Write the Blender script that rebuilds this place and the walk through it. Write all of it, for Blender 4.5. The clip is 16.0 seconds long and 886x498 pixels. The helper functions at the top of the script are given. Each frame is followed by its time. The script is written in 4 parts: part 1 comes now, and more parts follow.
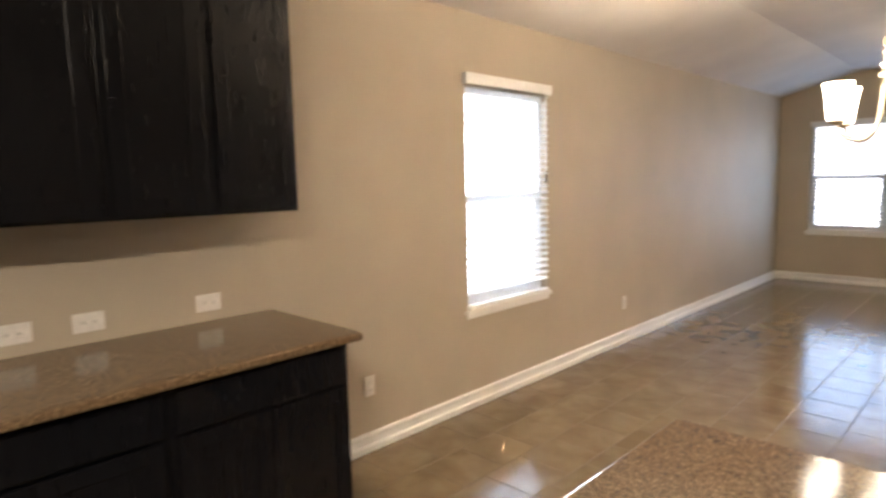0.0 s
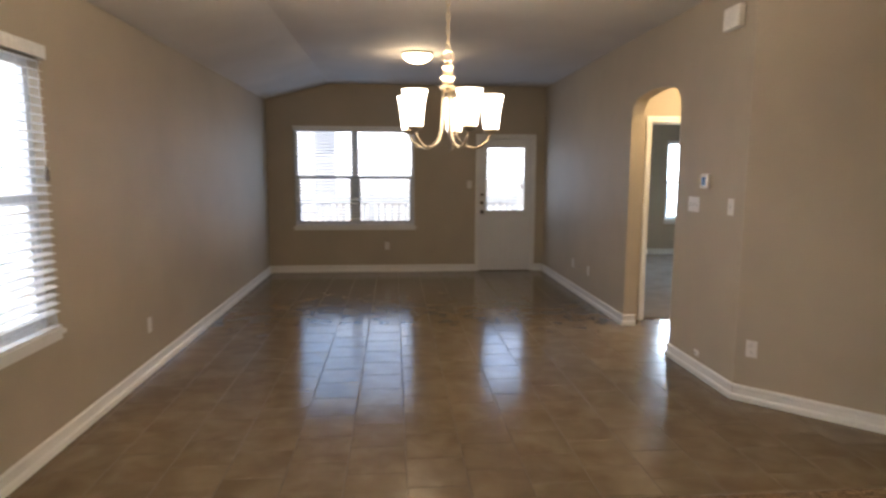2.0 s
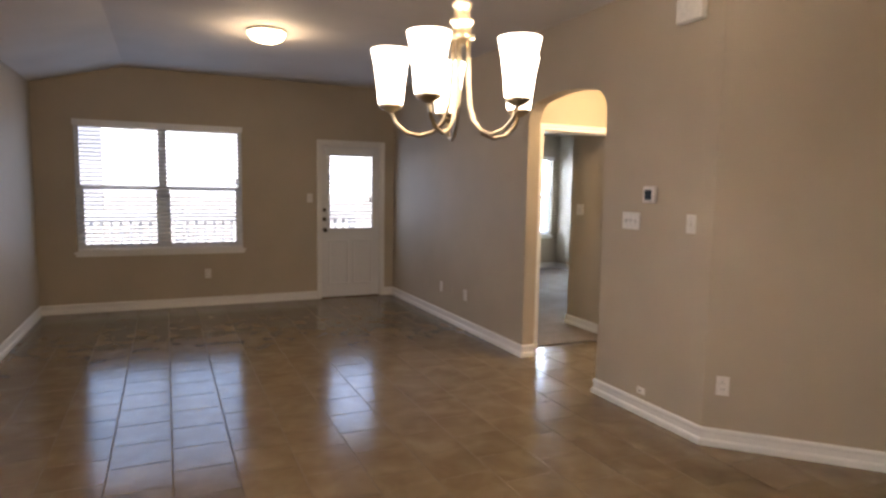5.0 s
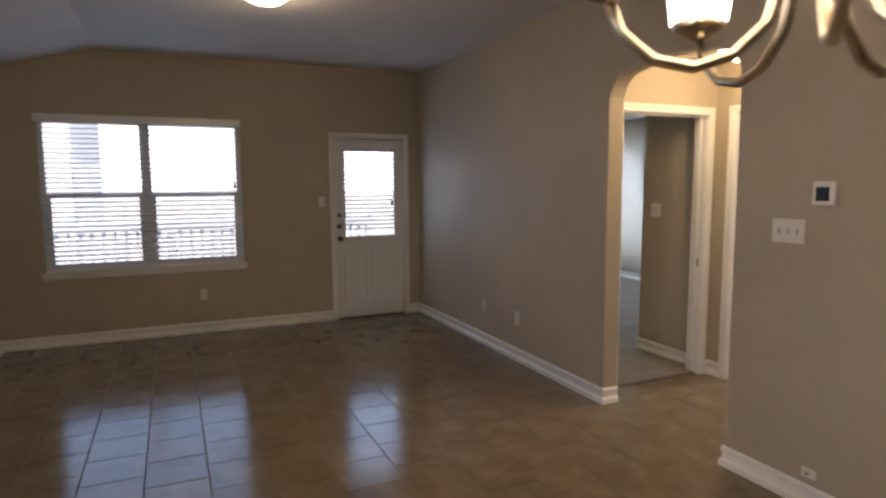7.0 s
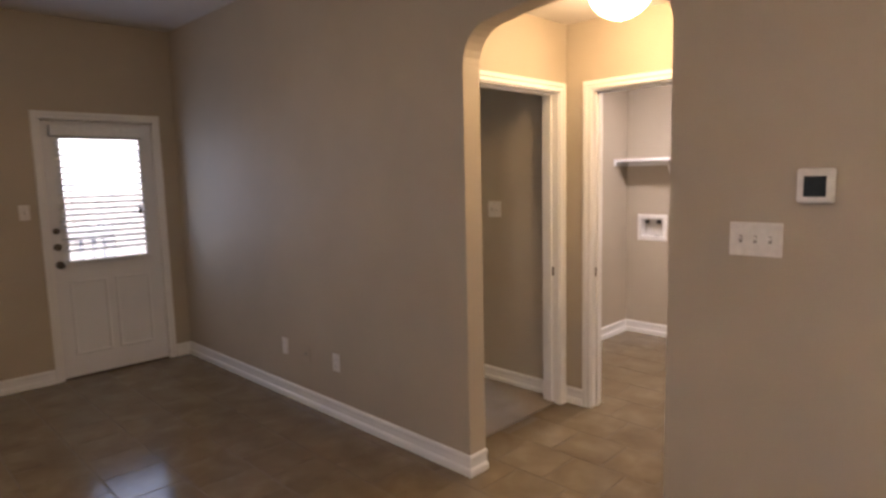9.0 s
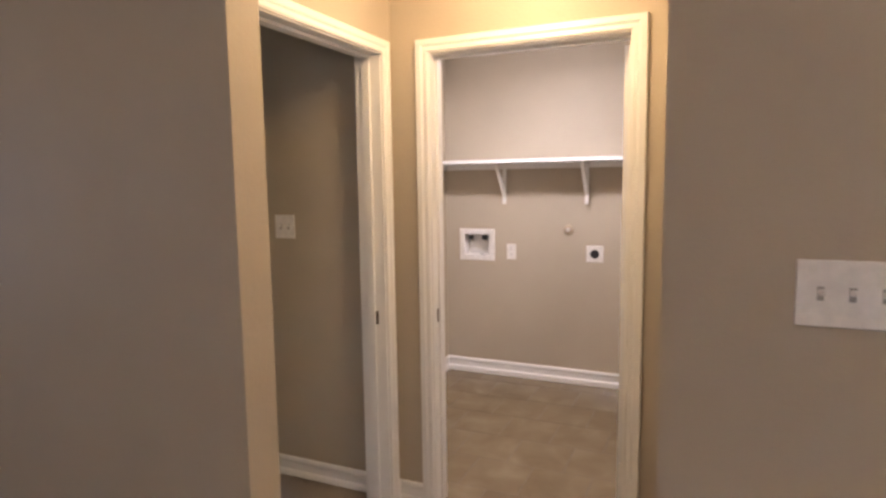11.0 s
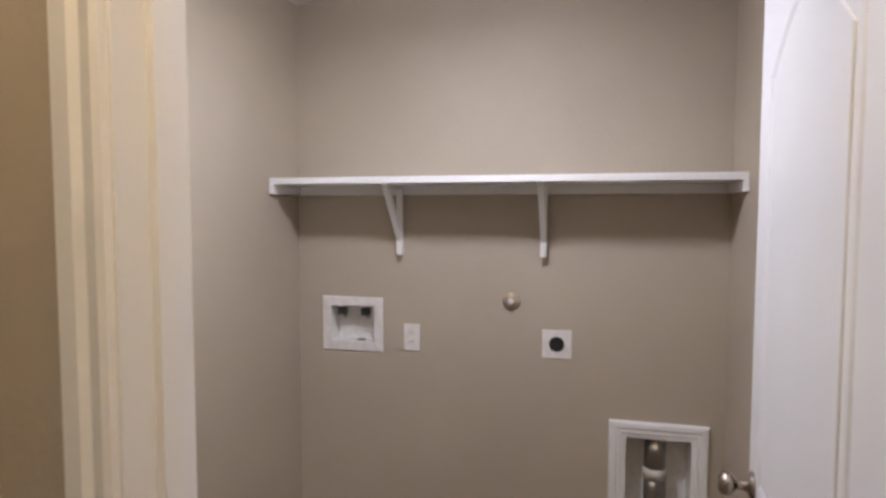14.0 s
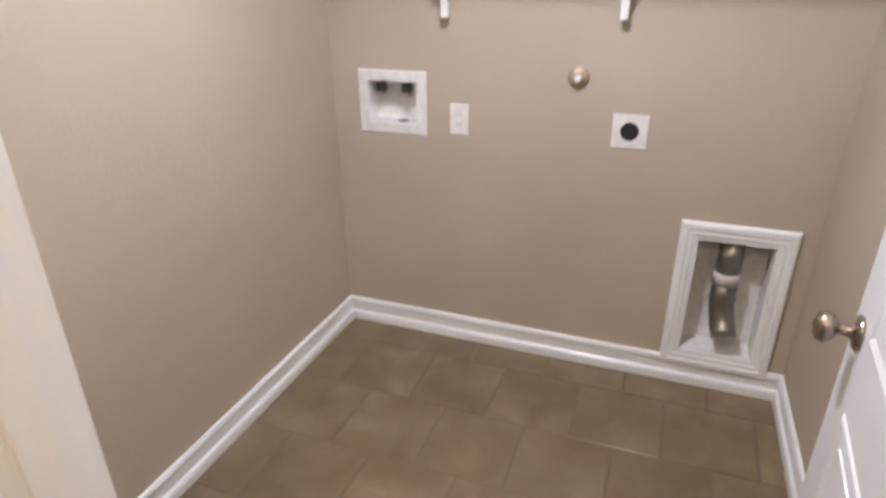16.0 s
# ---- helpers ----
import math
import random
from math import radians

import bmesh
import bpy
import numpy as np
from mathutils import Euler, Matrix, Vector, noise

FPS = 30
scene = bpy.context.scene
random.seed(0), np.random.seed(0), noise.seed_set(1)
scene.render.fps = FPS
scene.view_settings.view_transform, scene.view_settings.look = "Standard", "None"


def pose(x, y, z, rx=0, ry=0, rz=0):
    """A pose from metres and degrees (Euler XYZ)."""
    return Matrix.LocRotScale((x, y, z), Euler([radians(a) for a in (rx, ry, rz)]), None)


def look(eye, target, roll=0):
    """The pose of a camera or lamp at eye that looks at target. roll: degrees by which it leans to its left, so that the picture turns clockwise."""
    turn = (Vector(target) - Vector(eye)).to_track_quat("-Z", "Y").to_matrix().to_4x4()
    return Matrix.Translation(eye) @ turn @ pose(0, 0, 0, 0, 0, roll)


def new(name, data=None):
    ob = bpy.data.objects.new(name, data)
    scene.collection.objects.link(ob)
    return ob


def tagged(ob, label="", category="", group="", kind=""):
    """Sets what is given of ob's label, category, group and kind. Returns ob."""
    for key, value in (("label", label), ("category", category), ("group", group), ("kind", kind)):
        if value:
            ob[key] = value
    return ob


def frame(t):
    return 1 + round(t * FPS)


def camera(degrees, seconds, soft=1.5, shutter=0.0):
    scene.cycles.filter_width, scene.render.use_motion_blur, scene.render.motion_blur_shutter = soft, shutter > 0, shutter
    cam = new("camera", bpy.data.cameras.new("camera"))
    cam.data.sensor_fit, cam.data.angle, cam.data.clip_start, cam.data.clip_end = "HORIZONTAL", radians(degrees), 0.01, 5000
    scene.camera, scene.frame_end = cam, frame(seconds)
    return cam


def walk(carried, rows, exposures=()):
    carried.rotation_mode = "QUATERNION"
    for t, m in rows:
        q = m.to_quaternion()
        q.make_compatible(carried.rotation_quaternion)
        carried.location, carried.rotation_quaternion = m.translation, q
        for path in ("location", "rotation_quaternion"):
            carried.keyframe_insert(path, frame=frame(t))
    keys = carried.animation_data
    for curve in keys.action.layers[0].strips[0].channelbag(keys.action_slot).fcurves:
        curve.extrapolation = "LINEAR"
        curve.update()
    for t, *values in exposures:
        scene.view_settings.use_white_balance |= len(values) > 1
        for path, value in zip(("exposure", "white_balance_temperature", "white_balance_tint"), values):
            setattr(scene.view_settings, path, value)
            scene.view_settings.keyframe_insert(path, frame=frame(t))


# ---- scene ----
# ---------- camera ----------
cam = camera(72.5, 16.0, 2.7, 0.3)
PATH = [
    (0.0, pose(0.012, 0.499, 1.519, 83.45, 1.26, 44.12)),
    (0.3, pose(-0.092, 0.565, 1.533, 83.84, 0.75, 35.46)),
    (0.5, pose(-0.162, 0.579, 1.546, 83.81, 0.19, 29.29)),
    (1.0, pose(-0.350, 0.555, 1.570, 83.66, 0.29, 14.82)),
    (1.2, pose(-0.433, 0.578, 1.572, 83.70, 0.42, 10.47)),
    (1.5, pose(-0.527, 0.630, 1.563, 83.11, 0.07, 3.72)),
    (2.0, pose(-0.735, 0.870, 1.542, 82.61, -0.23, -4.63)),
    (2.5, pose(-0.897, 1.014, 1.538, 82.74, -0.32, -14.96)),
    (3.0, pose(-0.913, 1.101, 1.534, 82.45, 0.23, -24.94)),
    (3.5, pose(-1.044, 1.357, 1.538, 82.14, -0.01, -32.20)),
    (4.0, pose(-1.156, 1.627, 1.525, 82.90, -0.50, -31.99)),
    (4.5, pose(-1.253, 1.848, 1.504, 84.04, -0.77, -27.13)),
    (5.0, pose(-1.293, 2.173, 1.493, 84.23, -0.95, -24.59)),
    (7.5, pose(-1.023, 3.765, 1.532, 83.68, 0.73, -24.52)),
    (8.0, pose(-0.932, 4.128, 1.520, 83.59, 1.41, -30.52)),
    (8.5, pose(-0.761, 4.403, 1.537, 83.22, 1.46, -38.21)),
    (9.0, pose(-0.602, 4.687, 1.530, 83.13, 1.40, -45.48)),
    (9.5, pose(-0.388, 4.962, 1.503, 83.03, 0.96, -51.77)),
    (10.0, pose(-0.163, 5.185, 1.491, 83.34, 1.02, -57.33)),
    (12.3, pose(1.222, 6.033, 1.488, 83.71, 0.77, -74.11)),
    (12.5, pose(1.352, 6.099, 1.484, 83.76, 0.93, -75.28)),
    (13.0, pose(1.685, 6.177, 1.486, 84.42, 0.57, -77.83)),
    (13.3, pose(1.873, 6.168, 1.487, 84.08, 0.18, -78.11)),
    (13.5, pose(1.990, 6.178, 1.495, 84.50, -0.01, -77.88)),
    (14.0, pose(2.234, 6.206, 1.508, 86.48, -0.09, -76.29)),
    (14.5, pose(2.418, 6.200, 1.533, 91.34, -0.64, -74.16)),
    (15.0, pose(2.523, 6.240, 1.518, 89.59, -0.45, -73.88)),
    (15.5, pose(2.589, 6.196, 1.471, 76.98, 0.14, -71.48)),
    (16.0, pose(2.583, 6.201, 1.476, 65.20, 0.53, -69.27)),
]
EXPOSURE = [(0.0, 3.2, 6400, 14), (0.5, 2.72, 6450, 13), (1.0, 2.3, 6450, 13), (1.5, 2.0, 6400, 13), (2.5, 2.15, 6600, 18), (3.5, 2.35, 6900, 22), (5.0, 2.2, 6650, 20), (7.5, 1.65, 6450, 18), (8.0, 1.55, 6500, 18), (8.5, 1.85, 6750, 22), (9.0, 2.0, 6850, 25), (10.0, 2.05, 6900, 27), (12.5, 1.68, 5850, 18), (13.0, 1.5, 5900, 18), (13.5, 1.36, 5950, 18), (14.0, 1.35, 5850, 17), (14.5, 1.25, 5700, 16), (15.5, 1.62, 5900, 17), (16.0, 2.05, 5850, 16)]
walk(cam, PATH, EXPOSURE)

# ---------- light ----------
world = bpy.data.worlds.new("world")
scene.world = world
world.use_nodes = True
wn = world.node_tree.nodes
sky = wn.new("ShaderNodeTexSky")
sky.sky_type = 'NISHITA'
sky.sun_disc = False
sky.sun_elevation = radians(66)
sky.sun_rotation = radians(160)
sky.altitude = 100
world.node_tree.links.new(sky.outputs[0], wn["Background"].inputs[0])
wn["Background"].inputs[1].default_value = 0.09

sun = new("sun", bpy.data.lights.new("sun", 'SUN'))
sun.data.energy = 3.2
sun.data.angle = radians(0.5)
sun.data.color = (1.0, 0.96, 0.9)
sun.matrix_world = look((0, 0, 10), (-0.14, 0.38, 10 - 0.91))


def lamp(name, at, watts, size, colour):
    """A bulb inside a fixture."""
    data = bpy.data.lights.new(name, 'POINT')
    data.energy, data.shadow_soft_size, data.color = watts, size, colour
    ob = new(name, data)
    ob.location = at
    return ob


def panel_lamp(name, matrix, watts, w, h, colour):
    """A flat light: a window's sky light, or the underside of a flush fixture."""
    data = bpy.data.lights.new(name, 'AREA')
    data.shape, data.size, data.size_y = 'RECTANGLE', w, h
    data.energy, data.color = watts, colour
    ob = new(name, data)
    ob.matrix_world = matrix
    return ob


WARM = (1.0, 0.81, 0.56)
SOFT_WHITE = (1.0, 0.88, 0.7)


# sky light standing in the openings of the windows and the patio door
panel_lamp("window_sky", look((-2.72, 3.85, 1.385), (0, 3.85, 1.385)), 5.5, 0.9, 1.45, (0.82, 0.91, 1.0))
panel_lamp("window_sky", look((-1.315, 10.01, 1.43), (-1.315, 5, 1.43)), 2.3, 1.66, 1.36, (0.4, 0.64, 1.0))
panel_lamp("window_sky", look((0.955, 9.99, 1.44), (0.955, 5, 1.44)), 1.0, 0.56, 0.9, (0.48, 0.68, 1.0))
panel_lamp("window_sky", look((4.83, 11.875, 1.355), (4.83, 8, 1.355)), 34, 1.06, 1.45, (0.66, 0.84, 1.0))


# ---------- materials ----------
def shader(name, rough=0.5, metal=0.0):
    m = bpy.data.materials.new(name)
    m.use_nodes = True
    nt = m.node_tree
    b = nt.nodes["Principled BSDF"]
    b.inputs["Roughness"].default_value = rough
    b.inputs["Metallic"].default_value = metal
    return m, nt, b


def noise_node(nt, scale, detail=4.0, rough=0.55, coord="Object", stretch=None):
    tc = nt.nodes.new("ShaderNodeTexCoord")
    n = nt.nodes.new("ShaderNodeTexNoise")
    n.inputs["Scale"].default_value = scale
    n.inputs["Detail"].default_value = detail
    n.inputs["Roughness"].default_value = rough
    if stretch:
        mp = nt.nodes.new("ShaderNodeMapping")
        mp.inputs["Scale"].default_value = stretch
        nt.links.new(tc.outputs[coord], mp.inputs[0])
        nt.links.new(mp.outputs[0], n.inputs["Vector"])
    else:
        nt.links.new(tc.outputs[coord], n.inputs["Vector"])
    return n


def ramp(nt, src, stops):
    r = nt.nodes.new("ShaderNodeValToRGB")
    el = r.color_ramp.elements
    while len(el) < len(stops):
        el.new(0.5)
    for e, (p, c) in zip(el, stops):
        e.position = p
        e.color = (*c, 1)
    nt.links.new(src, r.inputs[0])
    return r


def bump(nt, b, src, strength, distance):
    n = nt.nodes.new("ShaderNodeBump")
    n.inputs["Strength"].default_value = strength
    n.inputs["Distance"].default_value = distance
    nt.links.new(src, n.inputs["Height"])
    nt.links.new(n.outputs[0], b.inputs["Normal"])
    return n


def paint(name, colour, rough=0.5, grain=60.0, relief=0.25, depth=0.002, vary=0.06):
    """Rolled paint: faint cloudy variation and a fine relief."""
    m, nt, b = shader(name, rough)
    big = noise_node(nt, 1.3, 3)
    lo = tuple(c * (1 - vary) for c in colour)
    hi = tuple(min(1, c * (1 + vary)) for c in colour)
    r = ramp(nt, big.outputs[0], [(0.3, lo), (0.7, hi)])
    nt.links.new(r.outputs[0], b.inputs["Base Color"])
    fine = noise_node(nt, grain, 3)
    bump(nt, b, fine.outputs[0], relief, depth)
    return m


def plain(name, colour, rough=0.5, metal=0.0):
    m, nt, b = shader(name, rough, metal)
    n = noise_node(nt, 35, 4)
    r = ramp(nt, n.outputs[0], [(0.3, tuple(c * 0.9 for c in colour)), (0.7, tuple(min(1, c * 1.06) for c in colour))])
    nt.links.new(r.outputs[0], b.inputs["Base Color"])
    mr = nt.nodes.new("ShaderNodeMapRange")
    mr.inputs[3].default_value, mr.inputs[4].default_value = max(0.02, rough - 0.06), rough + 0.06
    nt.links.new(n.outputs[0], mr.inputs[0])
    nt.links.new(mr.outputs[0], b.inputs["Roughness"])
    return m


M_WALL = paint("greige_wall_paint", (0.44, 0.38, 0.295), 0.6, 75, 0.35, 0.003)
M_CEIL = paint("ceiling_paint", (0.64, 0.6, 0.56), 0.8, 55, 0.5, 0.004)
M_TRIM = paint("white_trim_paint", (0.79, 0.785, 0.77), 0.32, 25, 0.06, 0.001, 0.03)
M_DOORPAINT = paint("white_door_paint", (0.74, 0.74, 0.75), 0.34, 30, 0.08, 0.001, 0.03)
M_PLATE = plain("white_plastic", (0.76, 0.74, 0.71), 0.35)
M_SLAT = plain("white_blind_slat", (0.78, 0.79, 0.8), 0.45)
M_VINYL = plain("white_vinyl", (0.72, 0.74, 0.77), 0.4)
M_NICKEL = plain("brushed_nickel", (0.6, 0.5, 0.35), 0.3, 1.0)
M_BRONZE = plain("dark_bronze", (0.13, 0.105, 0.085), 0.35, 1.0)
M_STEEL = plain("galvanised_steel", (0.34, 0.32, 0.295), 0.33, 1.0)
M_KNOB = plain("aged_nickel", (0.34, 0.295, 0.245), 0.28, 1.0)
M_BLACK = plain("black_plastic", (0.02, 0.02, 0.022), 0.35)
M_BRASSY = plain("dull_valve_metal", (0.47, 0.39, 0.29), 0.42, 0.6)
M_TAPE = plain("duct_tape", (0.5, 0.47, 0.42), 0.5)
M_ROOF = plain("roof_shingle", (0.16, 0.14, 0.13), 0.9)
M_SIDING = plain("pale_siding", (0.74, 0.74, 0.74), 0.8)
M_RAIL = plain("weathered_rail_paint", (0.78, 0.84, 0.9), 0.6)


def make_tile():
    m, nt, b = shader("mottled_ceramic_tile", 0.2)
    info = nt.nodes.new("ShaderNodeObjectInfo")
    geo = nt.nodes.new("ShaderNodeNewGeometry")
    add = nt.nodes.new("ShaderNodeMath")
    add.operation = 'ADD'
    nt.links.new(info.outputs["Random"], add.inputs[0])
    nt.links.new(geo.outputs["Random Per Island"], add.inputs[1])
    mul = nt.nodes.new("ShaderNodeMath")
    mul.operation = 'MULTIPLY'
    mul.inputs[1].default_value = 0.5
    nt.links.new(add.outputs[0], mul.inputs[0])
    n1 = nt.nodes.new("ShaderNodeTexNoise")
    n1.noise_dimensions = '4D'
    n1.inputs["Scale"].default_value = 5.0
    n1.inputs["Detail"].default_value = 5
    n1.inputs["Distortion"].default_value = 0.45
    nt.links.new(geo.outputs["Position"], n1.inputs["Vector"])
    nt.links.new(mul.outputs[0], n1.inputs["W"])
    r = ramp(nt, n1.outputs[0], [(0.26, (0.14, 0.101, 0.057)), (0.44, (0.171, 0.126, 0.073)), (0.57, (0.195, 0.147, 0.088)), (0.76, (0.245, 0.19, 0.12))])
    nt.links.new(r.outputs[0], b.inputs["Base Color"])
    n2 = nt.nodes.new("ShaderNodeTexNoise")
    n2.inputs["Scale"].default_value = 9.0
    n2.inputs["Detail"].default_value = 3
    nt.links.new(geo.outputs["Position"], n2.inputs["Vector"])
    mr = nt.nodes.new("ShaderNodeMapRange")
    mr.inputs[3].default_value, mr.inputs[4].default_value = 0.11, 0.22
    nt.links.new(n2.outputs[0], mr.inputs[0])
    nt.links.new(mr.outputs[0], b.inputs["Roughness"])
    bump(nt, b, n2.outputs[0], 0.02, 0.001)
    return m


def make_granite():
    m, nt, b = shader("brown_granite", 0.12)
    a = noise_node(nt, 260, 3, 0.7)
    c = noise_node(nt, 85, 4, 0.65)
    mix = nt.nodes.new("ShaderNodeMix")
    mix.data_type = 'FLOAT'
    mix.inputs[0].default_value = 0.45
    nt.links.new(a.outputs[0], mix.inputs[2])
    nt.links.new(c.outputs[0], mix.inputs[3])
    r = ramp(nt, mix.outputs[0], [(0.36, (0.03, 0.02, 0.014)), (0.46, (0.11, 0.07, 0.04)), (0.54, (0.19, 0.125, 0.07)), (0.64, (0.3, 0.22, 0.14))])
    nt.links.new(r.outputs[0], b.inputs["Base Color"])
    return m


def make_cabinet():
    m, nt, b = shader("espresso_stain", 0.26)
    b.inputs["Specular IOR Level"].default_value = 0.19
    n = noise_node(nt, 12, 5, 0.6, stretch=(6, 6, 0.7))
    r = ramp(nt, n.outputs[0], [(0.25, (0.0038, 0.0042, 0.0058)), (0.75, (0.0068, 0.0072, 0.0092))])
    nt.links.new(r.outputs[0], b.inputs["Base Color"])
    bump(nt, b, n.outputs[0], 0.03, 0.0006)
    return m


def make_carpet():
    m, nt, b = shader("grey_beige_carpet", 0.95)
    n = noise_node(nt, 260, 3, 0.7)
    big = noise_node(nt, 3, 3)
    mix = nt.nodes.new("ShaderNodeMix")
    mix.data_type = 'FLOAT'
    mix.inputs[0].default_value = 0.4
    nt.links.new(n.outputs[0], mix.inputs[2])
    nt.links.new(big.outputs[0], mix.inputs[3])
    r = ramp(nt, mix.outputs[0], [(0.35, (0.2, 0.165, 0.135)), (0.65, (0.36, 0.31, 0.26))])
    nt.links.new(r.outputs[0], b.inputs["Base Color"])
    bump(nt, b, n.outputs[0], 0.9, 0.01)
    return m


def make_glass(name="clear_glass"):
    m, nt, b = shader(name, 0.0)
    b.inputs["Transmission Weight"].default_value = 1.0
    b.inputs["IOR"].default_value = 1.45
    return m


def make_glow(name, colour, strength):
    m, nt, b = shader(name, 0.4)
    b.inputs["Base Color"].default_value = (0.85, 0.82, 0.76, 1)
    b.inputs["Emission Color"].default_value = (*colour, 1)
    b.inputs["Emission Strength"].default_value = strength
    return m


def make_grass():
    m, nt, b = shader("pale_gravel", 0.9)
    n = noise_node(nt, 3, 6, 0.7)
    r = ramp(nt, n.outputs[0], [(0.3, (0.34, 0.33, 0.3)), (0.7, (0.5, 0.49, 0.46))])
    nt.links.new(r.outputs[0], b.inputs["Base Color"])
    return m


M_TILE = make_tile()
M_GROUT = plain("brown_grout", (0.14, 0.102, 0.06), 0.85)
M_GRANITE = make_granite()
M_CAB = make_cabinet()
M_CARPET = make_carpet()
M_GLASS = make_glass()
M_SHADE = make_glow("lit_frosted_shade", (1.0, 0.88, 0.68), 2.2)
M_DOME = make_glow("lit_frosted_dome", (1.0, 0.74, 0.38), 6.0)
M_DOME2 = make_glow("lit_white_dome", (1.0, 0.95, 0.88), 3.0)
M_GRASS = make_grass()
M_CONCRETE = plain("patio_concrete", (0.42, 0.41, 0.39), 0.9)
M_SCREEN = plain("dark_screen", (0.03, 0.04, 0.05), 0.15)


# ---------- mesh helpers ----------
def mesh_of(name, bm, material):
    bmesh.ops.recalc_face_normals(bm, faces=bm.faces)
    me = bpy.data.meshes.new(name)
    bm.to_mesh(me)
    bm.free()
    if material:
        me.materials.append(material)
    return me


def part(name, bm, material, parent=None, label="", smooth=False):
    me = mesh_of(name, bm, material)
    if smooth:
        me.polygons.foreach_set("use_smooth", [True] * len(me.polygons))
    ob = new(name, me)
    if parent:
        ob.parent = parent
    if label:
        ob["label"] = label
    return ob


def thing(name, at, label, category, group="", turn=0.0, kind=""):
    ob = new(name)
    ob.empty_display_size = 0.05
    ob.matrix_basis = pose(*at, 0, 0, turn)
    return tagged(ob, label, category, group, kind)


def structure(ob, label="", category=""):
    return tagged(ob, label, category, "", "structure")


def add_box(bm, x0, x1, y0, y1, z0, z1, bevel=0.0):
    r = bmesh.ops.create_cube(bm, size=1)
    vs = r["verts"]
    for v in vs:
        v.co = ((x0 + x1) / 2 + v.co.x * (x1 - x0), (y0 + y1) / 2 + v.co.y * (y1 - y0), (z0 + z1) / 2 + v.co.z * (z1 - z0))
    if bevel:
        es = list({e for v in vs for e in v.link_edges})
        bmesh.ops.bevel(bm, geom=es, offset=bevel, segments=2, profile=0.5, affect='EDGES')
    return bm


def boxes(*rows, bevel=0.0):
    bm = bmesh.new()
    for r in rows:
        add_box(bm, *r, bevel=bevel)
    return bm


def add_prism(bm, loop, place):
    """loop: 2D outline; place(u, v, side) gives the corner on side 0 or 1."""
    a = [bm.verts.new(place(u, v, 0)) for u, v in loop]
    b = [bm.verts.new(place(u, v, 1)) for u, v in loop]
    n = len(loop)
    bm.faces.new(a)
    bm.faces.new(b[::-1])
    for i in range(n):
        bm.faces.new((a[i], b[i], b[(i + 1) % n], a[(i + 1) % n]))


def add_lathe(bm, profile, segments=24, at=(0, 0, 0), axis='z', cap=True):
    """profile: (radius, height) pairs, turned round an axis."""
    rings = []
    for r, h in profile:
        ring = []
        for i in range(segments):
            t = 2 * math.pi * i / segments
            p = (r * math.cos(t), r * math.sin(t), h)
            if axis == 'x':
                p = (h, p[0], p[1])
            elif axis == 'y':
                p = (p[0], h, p[1])
            ring.append(bm.verts.new((p[0] + at[0], p[1] + at[1], p[2] + at[2])))
        rings.append(ring)
    for a, b in zip(rings, rings[1:]):
        for i in range(segments):
            j = (i + 1) % segments
            bm.faces.new((a[i], a[j], b[j], b[i]))
    if cap:
        bm.faces.new(rings[0])
        bm.faces.new(rings[-1][::-1])
    return bm


def lathe(profile, segments=24, at=(0, 0, 0), axis='z', cap=True):
    return add_lathe(bmesh.new(), profile, segments, at, axis, cap)


def add_tube(bm, pts, radius, segments=10):
    pts = [Vector(p) for p in pts]
    rings = []
    up = Vector((0, 0, 1))
    side = None
    for i, p in enumerate(pts):
        d = (pts[min(i + 1, len(pts) - 1)] - pts[max(i - 1, 0)]).normalized()
        side = d.cross(up) if side is None else side - d * side.dot(d)
        if side.length < 1e-3:
            side = Vector((1, 0, 0)) if abs(d.x) < 0.9 else Vector((0, 1, 0))
        side.normalize()
        top = side.cross(d)
        rings.append([bm.verts.new(p + radius * (math.cos(a) * side + math.sin(a) * top)) for a in [2 * math.pi * k / segments for k in range(segments)]])
    for a, b in zip(rings, rings[1:]):
        for i in range(segments):
            j = (i + 1) % segments
            bm.faces.new((a[i], a[j], b[j], b[i]))
    bm.faces.new(rings[0])
    bm.faces.new(rings[-1][::-1])
    return bm


def sweep(path, profile, place, closed=False):
    """Runs a profile of (offset to the left of the path, rise) along a 2D path with mitred corners; place(u, v, rise)."""
    bm = bmesh.new()
    n = len(path)
    P = [Vector(p) for p in path]
    rings = []
    for i in range(n):
        ds = []
        if i > 0 or closed:
            ds.append((P[i] - P[i - 1]).normalized())
        if i < n - 1 or closed:
            ds.append((P[(i + 1) % n] - P[i]).normalized())
        normals = [Vector((-d.y, d.x)) for d in ds]
        if len(normals) == 2:
            m = (normals[0] + normals[1])
            m = m / max(1e-6, m.dot(normals[0]))
        else:
            m = normals[0]
        rings.append([bm.verts.new(place(P[i].x + m.x * o, P[i].y + m.y * o, r)) for o, r in profile])
    k = len(profile)
    pairs = list(zip(rings, rings[1:]))
    if closed:
        pairs.append((rings[-1], rings[0]))
    for a, b in pairs:
        for i in range(k):
            j = (i + 1) % k
            bm.faces.new((a[i], a[j], b[j], b[i]))
    if not closed:
        bm.faces.new(rings[0])
        bm.faces.new(rings[-1][::-1])
    return bm


